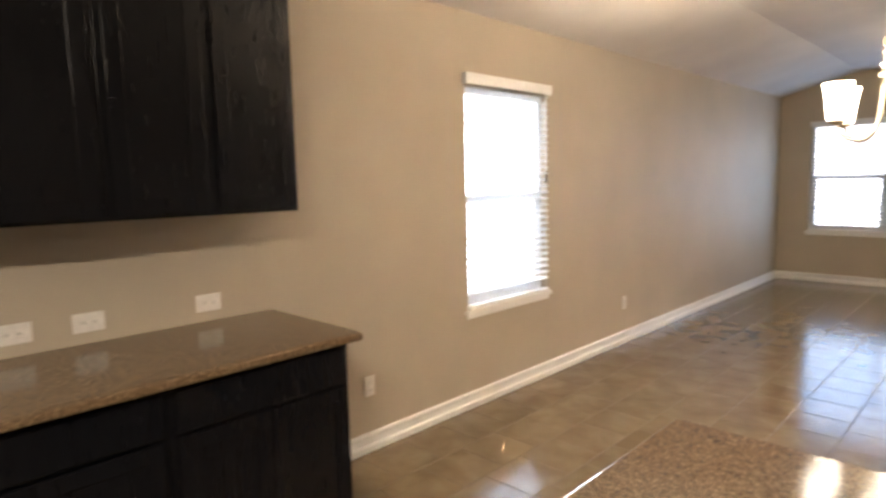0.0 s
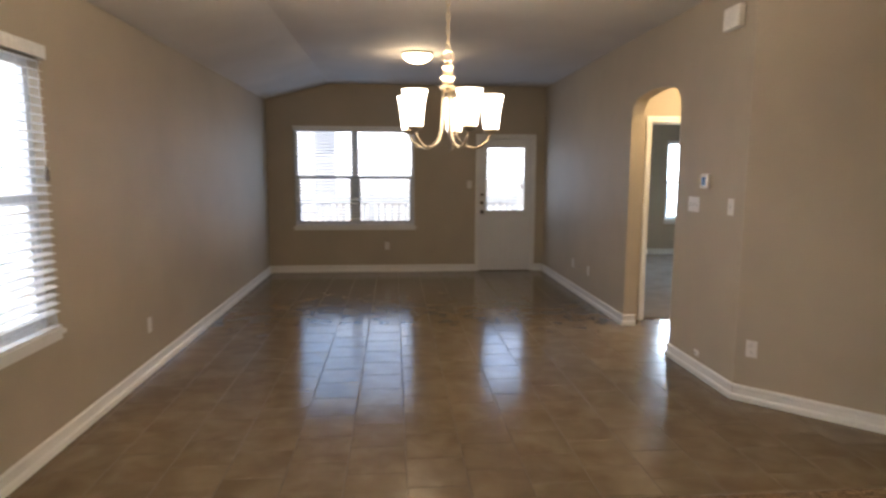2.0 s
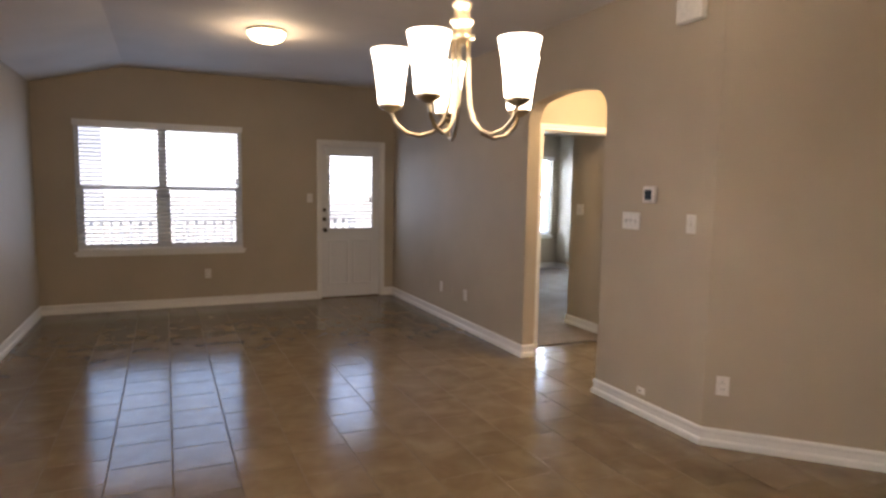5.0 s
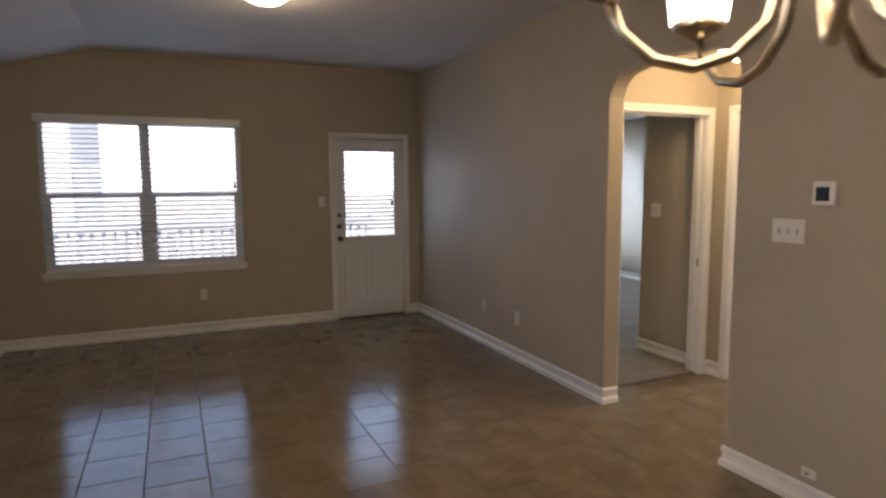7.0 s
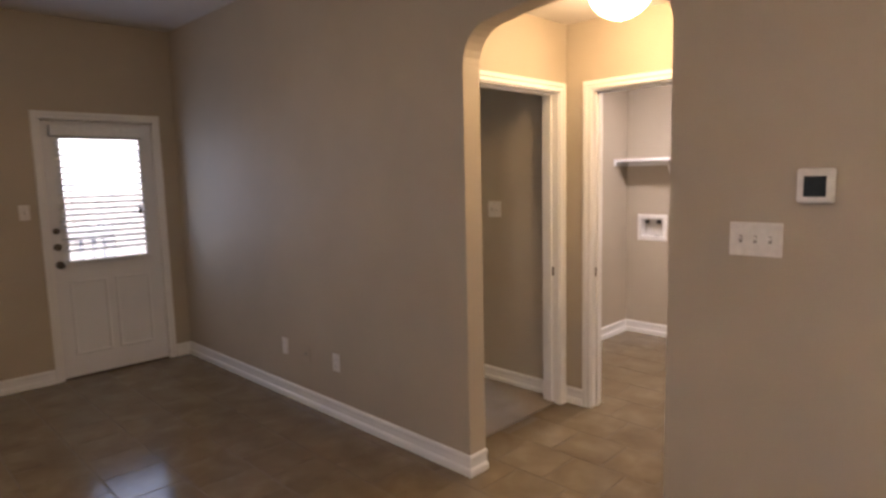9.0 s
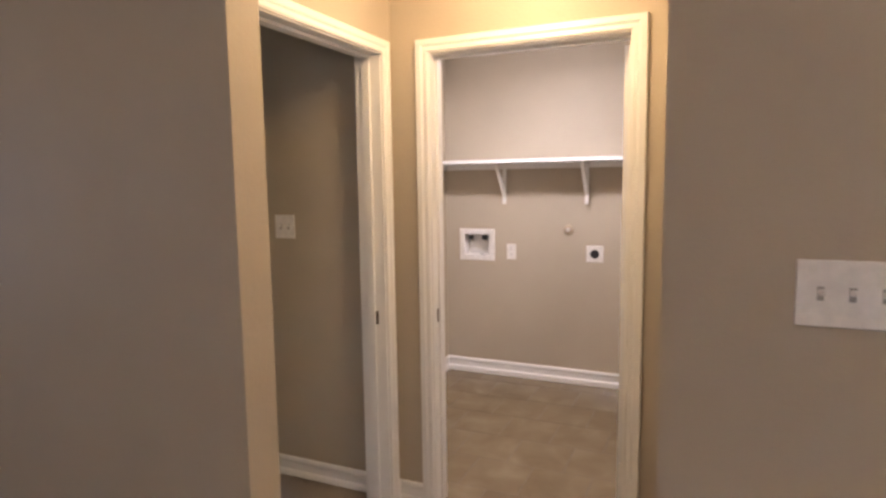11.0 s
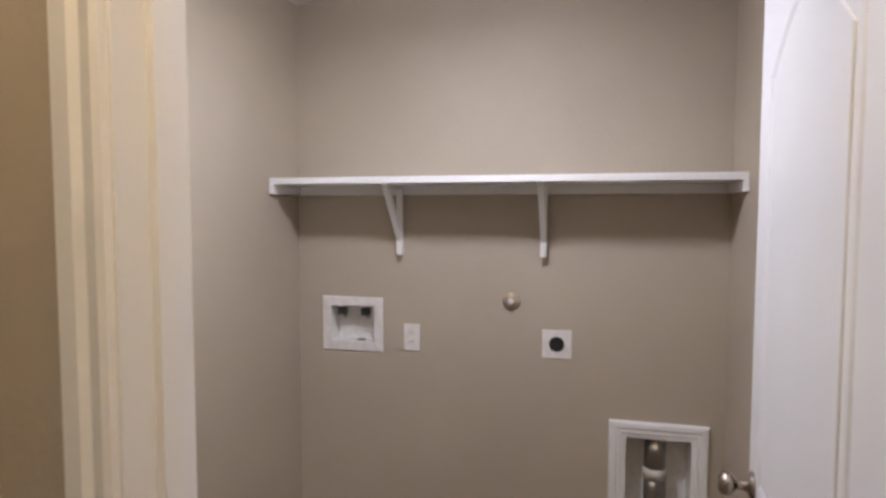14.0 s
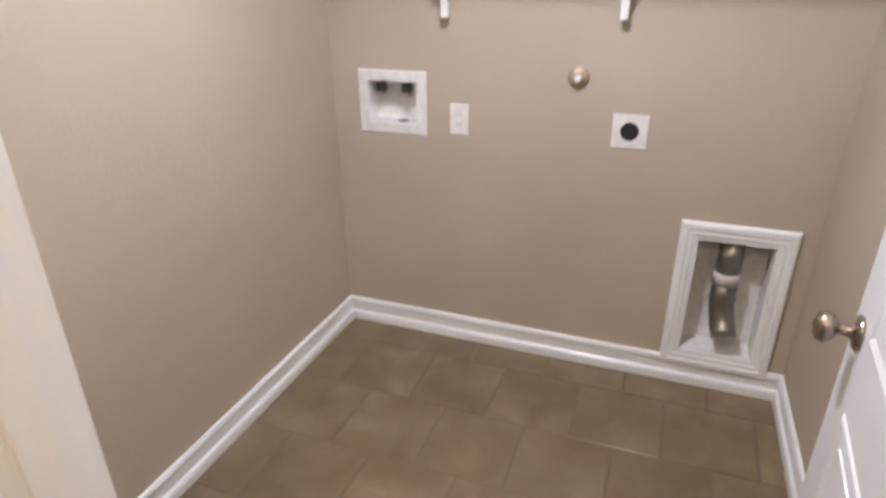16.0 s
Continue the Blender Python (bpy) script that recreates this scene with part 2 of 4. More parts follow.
def rounded(u0, u1, v0, v1, r, crown=0.0, steps=8):
    """Outline of an opening with rounded upper corners, from the lower left corner round to the lower right one."""
    pts = [(u0, v0)]
    for i in range(steps + 1):
        a = math.pi - (math.pi / 2) * i / steps
        pts.append((u0 + r + r * math.cos(a), v1 - r - crown + r * math.sin(a)))
    for i in range(1, 8):
        f = i / 8
        pts.append((u0 + r + (u1 - u0 - 2 * r) * f, v1 - crown + crown * math.sin(math.pi * f)))
    for i in range(steps + 1):
        a = math.pi / 2 - (math.pi / 2) * i / steps
        pts.append((u1 - r + r * math.cos(a), v1 - r - crown + r * math.sin(a)))
    pts.append((u1, v0))
    return pts


def wall(name, origin, turn, length, z0, z1, thick, openings, label):
    """A wall along its own u axis from origin, its body to the right of the way it runs. Openings: u0, u1, v0, v1, corner radius, crown."""
    bm = bmesh.new()
    c, s = math.cos(radians(turn)), math.sin(radians(turn))

    def place(u, v, side):
        w = -thick * side
        return (origin[0] + c * u - s * w, origin[1] + s * u + c * w, v)

    at = 0.0
    for o in sorted(openings):
        u0, u1, v0, v1, r, crown = (*o, 0, 0)[:6]
        if u0 > at:
            add_prism(bm, [(at, z0), (u0, z0), (u0, z1), (at, z1)], place)
        if v0 > z0:
            add_prism(bm, [(u0, z0), (u1, z0), (u1, v0), (u0, v0)], place)
        if r or crown:
            lip = rounded(u0, u1, v1 - r - crown, v1, r, crown)
            lip = lip[1:-1]
            add_prism(bm, [(u0, z1)] + lip + [(u1, z1)], place)
        else:
            add_prism(bm, [(u0, v1), (u1, v1), (u1, z1), (u0, z1)], place)
        at = u1
    if at < length:
        add_prism(bm, [(at, z0), (length, z0), (length, z1), (at, z1)], place)
    bmesh.ops.remove_doubles(bm, verts=bm.verts, dist=1e-5)
    return structure(part(name, bm, M_WALL), label, "wall")


# ---------- plan ----------
XL, XR, YN = -2.595, 1.57, 10.066
ZC, ZL, XCREASE = 2.80, 2.56, -1.68
VX, VS, VN = 2.77, 5.57, 6.88
LX, LS, LN = 4.732, 5.685, 7.485
T = 0.12
YC = 4.682
YB = 11.75
XE = 3.0
XB = 5.5

# main room
wall("wall_west", (XL, -3.0), 90, 13.19, -0.1, 2.95, -T, [(6.40, 7.30, 0.66, 2.11)], "greige painted wall with one tall window")
wall("wall_north", (XL, YN), 0, 4.285, -0.1, 2.95, -T, [(0.385, 2.175, 0.70, 2.165), (3.146, 3.989, -0.1, 2.045)], "greige painted end wall with window and patio door")
wall("wall_east", (XR, YC), 90, YN + T - YC, -0.1, 2.95, T, [(0.975, 1.993, -0.1, 2.268, 0.18, 0.035)], "greige painted wall with a rounded archway")
NICHE = (1.21, 2.73, 0.885, 2.235, 0.17, 0.0)
wall("wall_niche", (XR, YC), -45, 3.6, -0.1, 2.95, -T, [NICHE], "greige painted angled wall with a recessed niche")
wall("wall_kitchen_east", (4.116, 2.136), -90, 5.2, -0.1, 2.95, -T, [], "greige painted kitchen wall")
wall("wall_kitchen_south", (XL - T, -3.0), 0, 6.9, -0.1, 2.95, T, [], "greige painted kitchen wall")

# vestibule, laundry, bedroom
wall("wall_vestibule_north", (XR + T, VN), 0, VX - XR - T, -0.1, 2.75, -T, [(1.848 - XR - T, 2.697 - XR - T, -0.1, 2.05)], "tan painted vestibule wall with a doorway")
wall("wall_vestibule_east", (VX, VS - T), 90, 7.655 - VS + T, -0.1, 2.75, T, [(5.85 - VS + T, 6.71 - VS + T, -0.1, 2.05)], "tan painted wall with the laundry doorway")
wall("wall_vestibule_south", (XR + T, VS), 0, VX - XR - T, -0.1, 2.75, T, [(1.81 - XR - T, 2.66 - XR - T, -0.1, 2.05)], "tan painted vestibule wall with a closed door")
wall("wall_laundry_north", (VX + T, LN), 0, XB + T - VX - T, -0.1, 2.75, -0.205, [], "taupe painted laundry wall")
wall("wall_laundry_east", (LX, LS - T), 90, LN - LS + T, -0.1, 2.75, T, [(5.80 - LS + T, 6.06 - LS + T, 0.14, 0.61), (7.122 - LS + T, 7.335 - LS + T, 0.925, 1.095)], "taupe painted laundry wall with recessed boxes")
wall("wall_laundry_south", (VX + T, LS), 0, LX - VX, -0.1, 2.75, T, [], "taupe painted laundry wall")
wall("wall_bedroom_east", (XB, 7.655), 90, YB + T - 7.655, -0.1, 2.75, T, [], "greige painted bedroom wall")
wall("wall_bedroom_north", (XE, YB), 0, XB + T - XE, -0.1, 2.75, -T, [(4.30 - XE, 5.36 - XE, 0.63, 2.08)], "greige painted bedroom wall with a window")
wall("wall_bedroom_west", (XE + T, YN + T), 90, YB - YN - T, -0.1, 2.75, -T, [], "greige painted bedroom wall")
wall("wall_bedroom_step", (XR + T, YN), 0, XE - XR, -0.1, 2.75, -T, [], "greige painted bedroom wall")
# laundry back closing panel behind the recesses
structure(part("wall_backing", boxes((LX + T, LX + T + 0.02, LS - T, LN, -0.1, 2.75)), M_WALL), "plain wall backing", "wall")

# niche lining
bm = bmesh.new()
s45 = math.sqrt(0.5)


def niche_at(u, d, z):
    return (XR + s45 * u + s45 * d, YC - s45 * u + s45 * d, z)


loop = rounded(NICHE[0], NICHE[1], NICHE[2], NICHE[3], NICHE[4], 0.0)
fr = [bm.verts.new(niche_at(u, T - 0.002, z)) for u, z in loop]
bk = [bm.verts.new(niche_at(u, 0.50, z)) for u, z in loop]
fr2 = [bm.verts.new(niche_at(u + (0.05 if u > 2 else -0.05), T - 0.002, z + (0.05 if z > 1 else -0.05))) for u, z in loop]
bk2 = [bm.verts.new(niche_at(u + (0.05 if u > 2 else -0.05), 0.55, z + (0.05 if z > 1 else -0.05))) for u, z in loop]
n = len(loop)
for i in range(n):
    j = (i + 1) % n
    bm.faces.new((fr[i], fr[j], bk[j], bk[i]))
    bm.faces.new((fr2[i], fr2[j], bk2[j], bk2[i]))
    bm.faces.new((fr[i], fr[j], fr2[j], fr2[i]))
bm.faces.new(bk)
bm.faces.new(bk2)
structure(part("wall_niche_lining", bm, M_WALL), "greige painted niche recess", "wall niche")

# ceilings
bm = boxes((XCREASE, 4.24, -3.12, YN + T, ZC, ZC + 0.12))
structure(part("ceiling", bm, M_CEIL), "off-white textured flat ceiling", "ceiling")
bm = bmesh.new()
for y0, y1 in ((-3.12, YN + T),):
    slope = (ZC - ZL) / (XCREASE - XL)
    x0 = XL - T
    add_prism(bm, [(x0, ZL - slope * T), (XCREASE, ZC), (XCREASE, ZC + 0.12), (x0, ZL - slope * T + 0.2)], lambda u, v, s: (u, y0 if s == 0 else y1, v))
structure(part("ceiling_slope", bm, M_CEIL), "off-white textured sloping ceiling", "ceiling")
structure(part("ceiling_vestibule", boxes((XR + T, VX, VS, VN, 2.455, 2.5)), M_CEIL), "off-white textured ceiling", "ceiling")
structure(part("ceiling_laundry", boxes((VX + T, LX, LS, LN, 2.42, 2.47)), M_CEIL), "off-white textured ceiling", "ceiling")
structure(part("ceiling_bedroom", boxes((XR + T, XB, VN + T, YN, 2.5, 2.55), (XE + T, XB, YN, YB, 2.5, 2.55)), M_CEIL), "off-white textured ceiling", "ceiling")

# bedroom carpet and outdoors
structure(part("floor_bedroom", boxes((XR + T - 0.05, VX + 0.05, VN + 0.03, 7.655, -0.08, 0.012), (XR + T - 0.05, XB + 0.05, 7.66, YN + 0.03, -0.08, 0.0121), (XE + 0.05, XB + 0.05, YN + 0.03, YB + 0.05, -0.08, 0.0121)), M_CARPET), "grey-beige cut pile carpet", "carpet")

# ---------- trim ----------
BASE = [(0.0, 0.0), (0.021, 0.0), (0.021, 0.026), (0.018, 0.036), (0.0095, 0.043), (0.0085, 0.078), (0.0135, 0.083), (0.0145, 0.096), (0.010, 0.106), (0.0, 0.108)]


def baseboard(path):
    bm = sweep(path, BASE, lambda u, v, r: (u, v, r))
    return structure(part("baseboard", bm, M_TRIM), "white stepped wooden baseboard", "baseboard")


baseboard([(XL, 1.97), (XL, YN), (0.507, YN)][::-1])
baseboard([(XR + T, 6.675), (XR, 6.675), (XR, YN), (1.438, YN)])
baseboard([(4.1, YC + XR - 4.1), (XR, YC), (XR, 5.657), (XR + T, 5.657)])
baseboard([(VX, 6.754), (VX, VN), (2.741, VN)])
baseboard([(2.705, VS), (VX, VS), (VX, 5.806)])
baseboard([(VX + T, 5.80), (VX + T, LS), (LX, LS), (LX, LN), (VX + T, LN), (VX + T, 6.76)])
baseboard([(VX, VN + T), (VX, 7.655), (XB, 7.655), (XB, YB), (XE + T, YB)])

CASING = [(0.0, 0.0), (0.0, 0.010), (0.008, 0.014), (0.022, 0.012), (0.032, 0.018), (0.054, 0.018), (0.057, 0.0)]


def casing(name, u0, u1, top, place, parent=None):
    """Mitred casing round a doorway; place(u, z, proud)."""
    bm = sweep([(u1, 0.0), (u1, top), (u0, top), (u0, 0.0)], [(-o, r) for o, r in CASING], place)
    return part(name, bm, M_TRIM, parent)


def jambs(u0, u1, top, place, depth, parent=None):
    bm = bmesh.new()
    for a, b, c, d in ((u0 - 0.02, u0, 0, top), (u1, u1 + 0.02, 0, top), (u0 - 0.02, u1 + 0.02, top, top + 0.02)):
        loop = [(a, c), (b, c), (b, d), (a, d)]
        add_prism(bm, loop, lambda u, v, s: place(u, v, -depth * s))
    for a, b, c, d in ((u0, u0 + 0.011, 0, top - 0.011), (u1 - 0.011, u1, 0, top - 0.011), (u0, u1, top - 0.011, top)):
        loop = [(a, c), (b, c), (b, d), (a, d)]
        add_prism(bm, loop, lambda u, v, s: place(u, v, -depth * 0.42 - 0.035 * s))
    return part("door_jamb", bm, M_TRIM, parent)


def doorway(name, u0, u1, top, place, depth, label):
    e = thing(name, (0, 0, 0), label, "door frame", kind="structure")
    casing("door_casing", u0 - 0.006, u1 + 0.006, top + 0.006, place, e)
    casing("door_casing", u0 - 0.006, u1 + 0.006, top + 0.006, lambda u, v, r: place(u, v, -depth - r), e)
    jambs(u0, u1, top, place, depth, e)
    return e


d1 = doorway("door_1", 1.868, 2.677, 2.03, lambda u, z, r: (u, VN - r, z), T, "white painted bedroom doorway without its door in view")
d2 = doorway("door_2", 5.87, 6.69, 2.03, lambda u, z, r: (VX - r, u, z), T, "white painted laundry doorway")
d3 = doorway("door_3", 1.83, 2.64, 2.03, lambda u, z, r: (u, VS + r, z), T, "white painted doorway with a closed panel door")
d4 = doorway("door_4", 0.571, 1.374, 2.03, lambda u, z, r: (u, YN - r, z), T, "white painted patio doorway")

# strike plates
for p, e in (((2.677, VN + 0.05), d1), ((VX + 0.05, 6.69), d2)):
    x, y = p
    if e is d1:
        bm = boxes((x - 0.002, x + 0.004, y - 0.014, y + 0.014, 0.865, 0.925), bevel=0.001)
    else:
        bm = boxes((x - 0.014, x + 0.014, y - 0.002, y + 0.004, 0.865, 0.925), bevel=0.001)
    part("strike_plate", bm, M_BRONZE, e, "dark metal strike plate")


# ---------- doors ----------
def arch_panel(u0, u1, v0, v1, rise):
    pts = [(u0, v0), (u1, v0)]
    for i in range(13):
        f = i / 12
        pts.append((u1 + (u0 - u1) * f, v1 - rise + rise * math.sin(math.pi * f)))
    return pts


def panel_door(e, w, h, sides=(1, -1)):
    """Two-panel moulded door in the plane x-z of e, hinge at x 0, 35 mm thick about y 0."""
    body = boxes((0, w, -0.0175, 0.0175, 0.008, h), bevel=0.002)
    part("door_leaf", body, M_DOORPAINT, e)
    ring = [(0.0, 0.0), (0.006, 0.004), (0.014, 0.005), (0.024, 0.001), (0.026, 0.0)]
    for v0, v1, rise in ((0.92, h - 0.12, 0.11), (0.2, 0.78, 0.0)):
        for s in sides:
            loop = arch_panel(0.12, w - 0.12, v0, v1, rise)
            bm = sweep(loop, [(o, r) for o, r in ring], lambda u, v, r: (u, s * (0.0172 + r), v), closed=True)
            part("panel_moulding", bm, M_DOORPAINT, e)
            inner = arch_panel(0.165, w - 0.165, v0 + 0.045, v1 - 0.045, rise)
            bm = bmesh.new()
            add_prism(bm, inner, lambda u, v, k: (u, s * (0.0172 + 0.004 * k), v))
            part("panel_field", bm, M_DOORPAINT, e)


def knob(e, x, z, side, material=None):
    prof = [(0.031, 0.0), (0.032, 0.004), (0.028, 0.009), (0.014, 0.012), (0.011, 0.018), (0.0105, 0.032), (0.014, 0.036), (0.022, 0.041), (0.0265, 0.049), (0.0275, 0.056), (0.025, 0.064), (0.018, 0.070), (0.006, 0.0725)]
    bm = lathe([(r, side * (0.0176 + hh)) for r, hh in prof], 24, (x, 0, z), 'y')
    part("door_knob", bm, material or M_KNOB, e, "aged nickel round knob", smooth=True)


def hinge(e, z, y, x=0.0):
    bm = boxes((x - 0.002, x + 0.03, y - 0.002, y + 0.002, z - 0.045, z + 0.045))
    add_lathe(bm, [(0.006, z - 0.047), (0.006, z + 0.047)], 10, (x - 0.003, y, 0))
    part("hinge", bm, M_NICKEL, e, "metal butt hinge")


# laundry door, swung wide into the laundry room
door = thing("door", (VX + T + 0.022, 5.893, 0), "white two-panel arched door standing open into the laundry", "door", turn=-4.8)
panel_door(door, 0.805, 2.015)
knob(door, 0.745, 0.905, 1)
knob(door, 0.745, 0.905, -1)
for z in (0.25, 1.02, 1.83):
    bm = boxes((-0.004, -0.001, -0.016, 0.016, z - 0.05, z + 0.05), (-0.03, -0.001, -0.022, -0.018, z - 0.05, z + 0.05))
    part("hinge", bm, M_TRIM, door, "hinge painted over in white")

# closed door in the vestibule
door = thing("door", (2.638, VS - 0.022, 0), "white closed two-panel arched door with metal hinges", "door", turn=180)
panel_door(door, 0.805, 2.015)
knob(door, 0.745, 0.905, -1)
for z in (0.25, 1.02, 1.83):
    hinge(door, z, -0.02)

# patio door with its half light
pd = thing("patio_door", (0.575, YN + 0.035, 0), "white half-glazed patio door with a blind over the glass", "door")
W = 0.795
bm = boxes((0, W, -0.02, 0.02, 0.008, 0.93), (0, W, -0.02, 0.02, 1.90, 2.02), (0, 0.1, -0.02, 0.02, 0.93, 1.90), (W - 0.1, W, -0.02, 0.02, 0.93, 1.90), bevel=0.002)
part("door_leaf", bm, M_DOORPAINT, pd)
lite = [(0.1, 0.93), (W - 0.1, 0.93), (W - 0.1, 1.90), (0.1, 1.90)]
bm = sweep(lite, [(-0.02, 0.0), (-0.02, 0.012), (0.006, 0.016), (0.012, 0.0)], lambda u, v, r: (u, -0.0195 - r, v), closed=True)
part("glazing_frame", bm, M_DOORPAINT, pd)
g = part("pane", boxes((0.09, W - 0.09, -0.003, 0.003, 0.92, 1.91)), M_GLASS, pd)
g.visible_shadow = False
ring = [(0.0, 0.0), (0.006, 0.005), (0.014, 0.006), (0.024, 0.001), (0.026, 0.0)]
for u0, u1 in ((0.09, 0.365), (0.42, 0.695)):
    bm = sweep([(u0, 0.18), (u1, 0.18), (u1, 0.78), (u0, 0.78)], ring, lambda u, v, r: (u, -0.0198 - r, v), closed=True)
    part("panel_moulding", bm, M_DOORPAINT, pd)
for z, r in ((1.18, 0.024), (1.055, 0.028)):
    bm = lathe([(r, -0.0196), (r, -0.028), (r * 0.8, -0.034), (r * 0.45, -0.036)], 20, (0.035, 0, z), 'y')
    add_box(bm, 0.03, 0.04, -0.05, -0.034, z - 0.012, z + 0.012)
    part("deadbolt", bm, M_BRONZE, pd, "dark bronze deadbolt turn")
bm = lathe([(0.03, -0.0196), (0.03, -0.027), (0.014, -0.03), (0.012, -0.05), (0.024, -0.056), (0.027, -0.066), (0.02, -0.076), (0.006, -0.079)], 20, (0.04, 0, 0.915), 'y')
part("door_knob", bm, M_BRONZE, pd, "dark bronze knob", smooth=True)
part("threshold", boxes((-0.02, W + 0.02, -0.03, 0.09, -0.01, 0.012), bevel=0.003), M_BRONZE, pd)


# ---------- windows and blinds ----------
def window(name, u0, u1, v0, v1, place, lights, label):
    """A single-hung vinyl window set in a wall; place(u, v, d) with d metres outwards from the inner wall face."""
    e = thing(name, (0, 0, 0), label, "window", kind="structure")

    def bx(*rows):
        bm = bmesh.new()
        for a, b, c, d, q0, q1 in rows:
            add_prism(bm, [(a, c), (b, c), (b, d), (a, d)], lambda u, v, s: place(u, v, q0 if s == 0 else q1))
        return bm

    f = 0.045
    part("window_frame", bx((u0, u0 + f, v0, v1, 0.055, 0.115), (u1 - f, u1, v0, v1, 0.055, 0.115), (u0 + f, u1 - f, v0, v0 + f, 0.055, 0.115), (u0 + f, u1 - f, v1 - f, v1, 0.055, 0.115)), M_VINYL, e)
    w = (u1 - u0) / lights
    mid = (v0 + v1) / 2
    for k in range(lights):
        a, b = u0 + k * w, u0 + (k + 1) * w
        if k:
            part("mullion", bx((a - 0.045, a + 0.045, v0 + f, v1 - f, 0.056, 0.114)), M_VINYL, e)
        part("meeting_rail", bx((a + 0.045, b - 0.045, mid - 0.02, mid + 0.02, 0.06, 0.1)), M_VINYL, e)
        part("sash", bx((a + 0.045, a + 0.075, v0 + f, mid - 0.02, 0.062, 0.09), (b - 0.075, b - 0.045, v0 + f, mid - 0.02, 0.062, 0.09), (a + 0.075, b - 0.075, v0 + f, v0 + f + 0.035, 0.062, 0.09)), M_VINYL, e)
        for c, d in ((v0 + f, mid - 0.02), (mid + 0.02, v1 - f)):
            p = part("pane", bx((a + 0.045, b - 0.045, c, d, 0.083, 0.087)), M_GLASS, e)
            p.visible_shadow = False
    bm = bx((u0 - 0.03, u1 + 0.03, v0 - 0.022, v0 - 0.001, -0.028, 0.0), (u0 + 0.001, u1 - 0.001, v0 - 0.001, v0 + 0.012, -0.028, 0.055), (u0 - 0.015, u1 + 0.015, v0 - 0.055, v0 - 0.022, -0.012, 0.0))
    part("window_sill", bm, M_TRIM, e, "white painted sill with apron")
    return e


window("window_1", 3.40, 4.30, 0.66, 2.11, lambda u, v, d: (XL - d, u, v), 1, "tall white vinyl single-hung window in daylight")
window("window_2", -2.21, -0.42, 0.70, 2.165, lambda u, v, d: (u, YN + d, v), 2, "wide white vinyl twin window in daylight")
window("window_3", 4.30, 5.36, 0.63, 2.08, lambda u, v, d: (u, YB + d, v), 1, "white vinyl bedroom window in daylight")


def blind(at, turn, width, drop, label, tilt=12.0, pitch=0.046, valance=0.07, proud=0.02, cords=2):
    """A horizontal slat blind hanging from its head at the origin, facing -y."""
    e = thing("window_blind", at, label, "window blind", "slat blinds", turn)
    half = width / 2
    part("valance", boxes((-half - 0.012, half + 0.012, -proud - 0.012, -proud, -valance, 0.0), (-half - 0.012, -half, -proud, 0.02, -valance, 0.0), (half, half + 0.012, -proud, 0.02, -valance, 0.0), bevel=0.002), M_SLAT, e)
    part("headrail", boxes((-half, half, -0.015, 0.025, -0.05, -0.004)), M_SLAT, e)
    n = int((drop - valance - 0.03) / pitch)
    bm = bmesh.new()
    hw = 0.0245
    loop = [(-hw, 0.0), (-hw / 2, 0.0022), (0, 0.003), (hw / 2, 0.0022), (hw, 0.0), (hw, -0.0025), (0, 0.0005), (-hw, -0.0025)]
    ct, st = math.cos(radians(tilt)), math.sin(radians(tilt))
    add_prism(bm, loop, lambda u, v, s: ((-half + 0.004) if s == 0 else (half - 0.004), u * ct - v * st, u * st + v * ct))
    me = mesh_of("slat", bm, M_SLAT)
    for i in range(n):
        o = new("slat", me)
        o.parent = e
        o.location = (0, 0.005, -valance - 0.012 - i * pitch)
        o.rotation_euler = (0, radians(random.uniform(-0.12, 0.12)), 0)
    z = -valance - 0.012 - n * pitch
    part("bottom_rail", boxes((-half + 0.002, half - 0.002, -0.02, 0.03, -drop, -drop + 0.018), bevel=0.004), M_SLAT, e)
    for k in range(cords):
        x = -half + width * (0.15 + 0.7 * k / max(1, cords - 1))
        for y in (-0.021, 0.031):
            bm = bmesh.new()
            add_tube(bm, [(x, y, -0.04), (x, y, -drop + 0.01)], 0.0011, 6)
            part("ladder_cord", bm, M_SLAT, e)
    bm = bmesh.new()
    add_tube(bm, [(half - 0.06, -proud - 0.006, -valance), (half - 0.065, -proud - 0.012, -0.62)], 0.002, 6)
    part("pull_cord", bm, M_SLAT, e)
    bm = lathe([(0.003, -0.62), (0.012, -0.66), (0.013, -0.70), (0.004, -0.71)], 10, (half - 0.065, -proud - 0.012, 0))
    part("cord_tassel", bm, M_BRONZE, e, "dark cord tassel")
    return e


blind((XL, 3.85, 2.185), 90, 0.92, 1.515, "white slat blind lowered over the tall window", proud=0.022)
blind((-1.315, YN, 2.19), 0, 1.775, 1.478, "white slat blind lowered over the twin window", cords=4)
blind((4.83, YB, 2.10), 0, 1.06, 1.46, "white slat blind lowered over the bedroom window")
blind((0.955, YN - 0.02, 1.985), 0, 0.65, 1.06, "small white slat blind on the patio door", valance=0.075)

# ---------- niche sill ----------
sill = thing("niche_sill", (XR, YC, 0), "white painted wooden ledge along the niche bottom", "ledge", turn=-45)
bm = sweep([(NICHE[0] - 0.045, 0.0), (NICHE[1] + 0.045, 0.0)], [(0.0, 0.0), (0.0, 0.022), (-0.036, 0.022), (-0.04, 0.016), (-0.04, 0.004), (-0.03, 0.0), (-0.022, -0.012), (-0.022, -0.04), (-0.014, -0.05), (-0.012, -0.062), (0.0, -0.062)], lambda u, v, r: (u, v, NICHE[2] - 0.018 + r))
part("sill_nosing", bm, M_TRIM, sill)


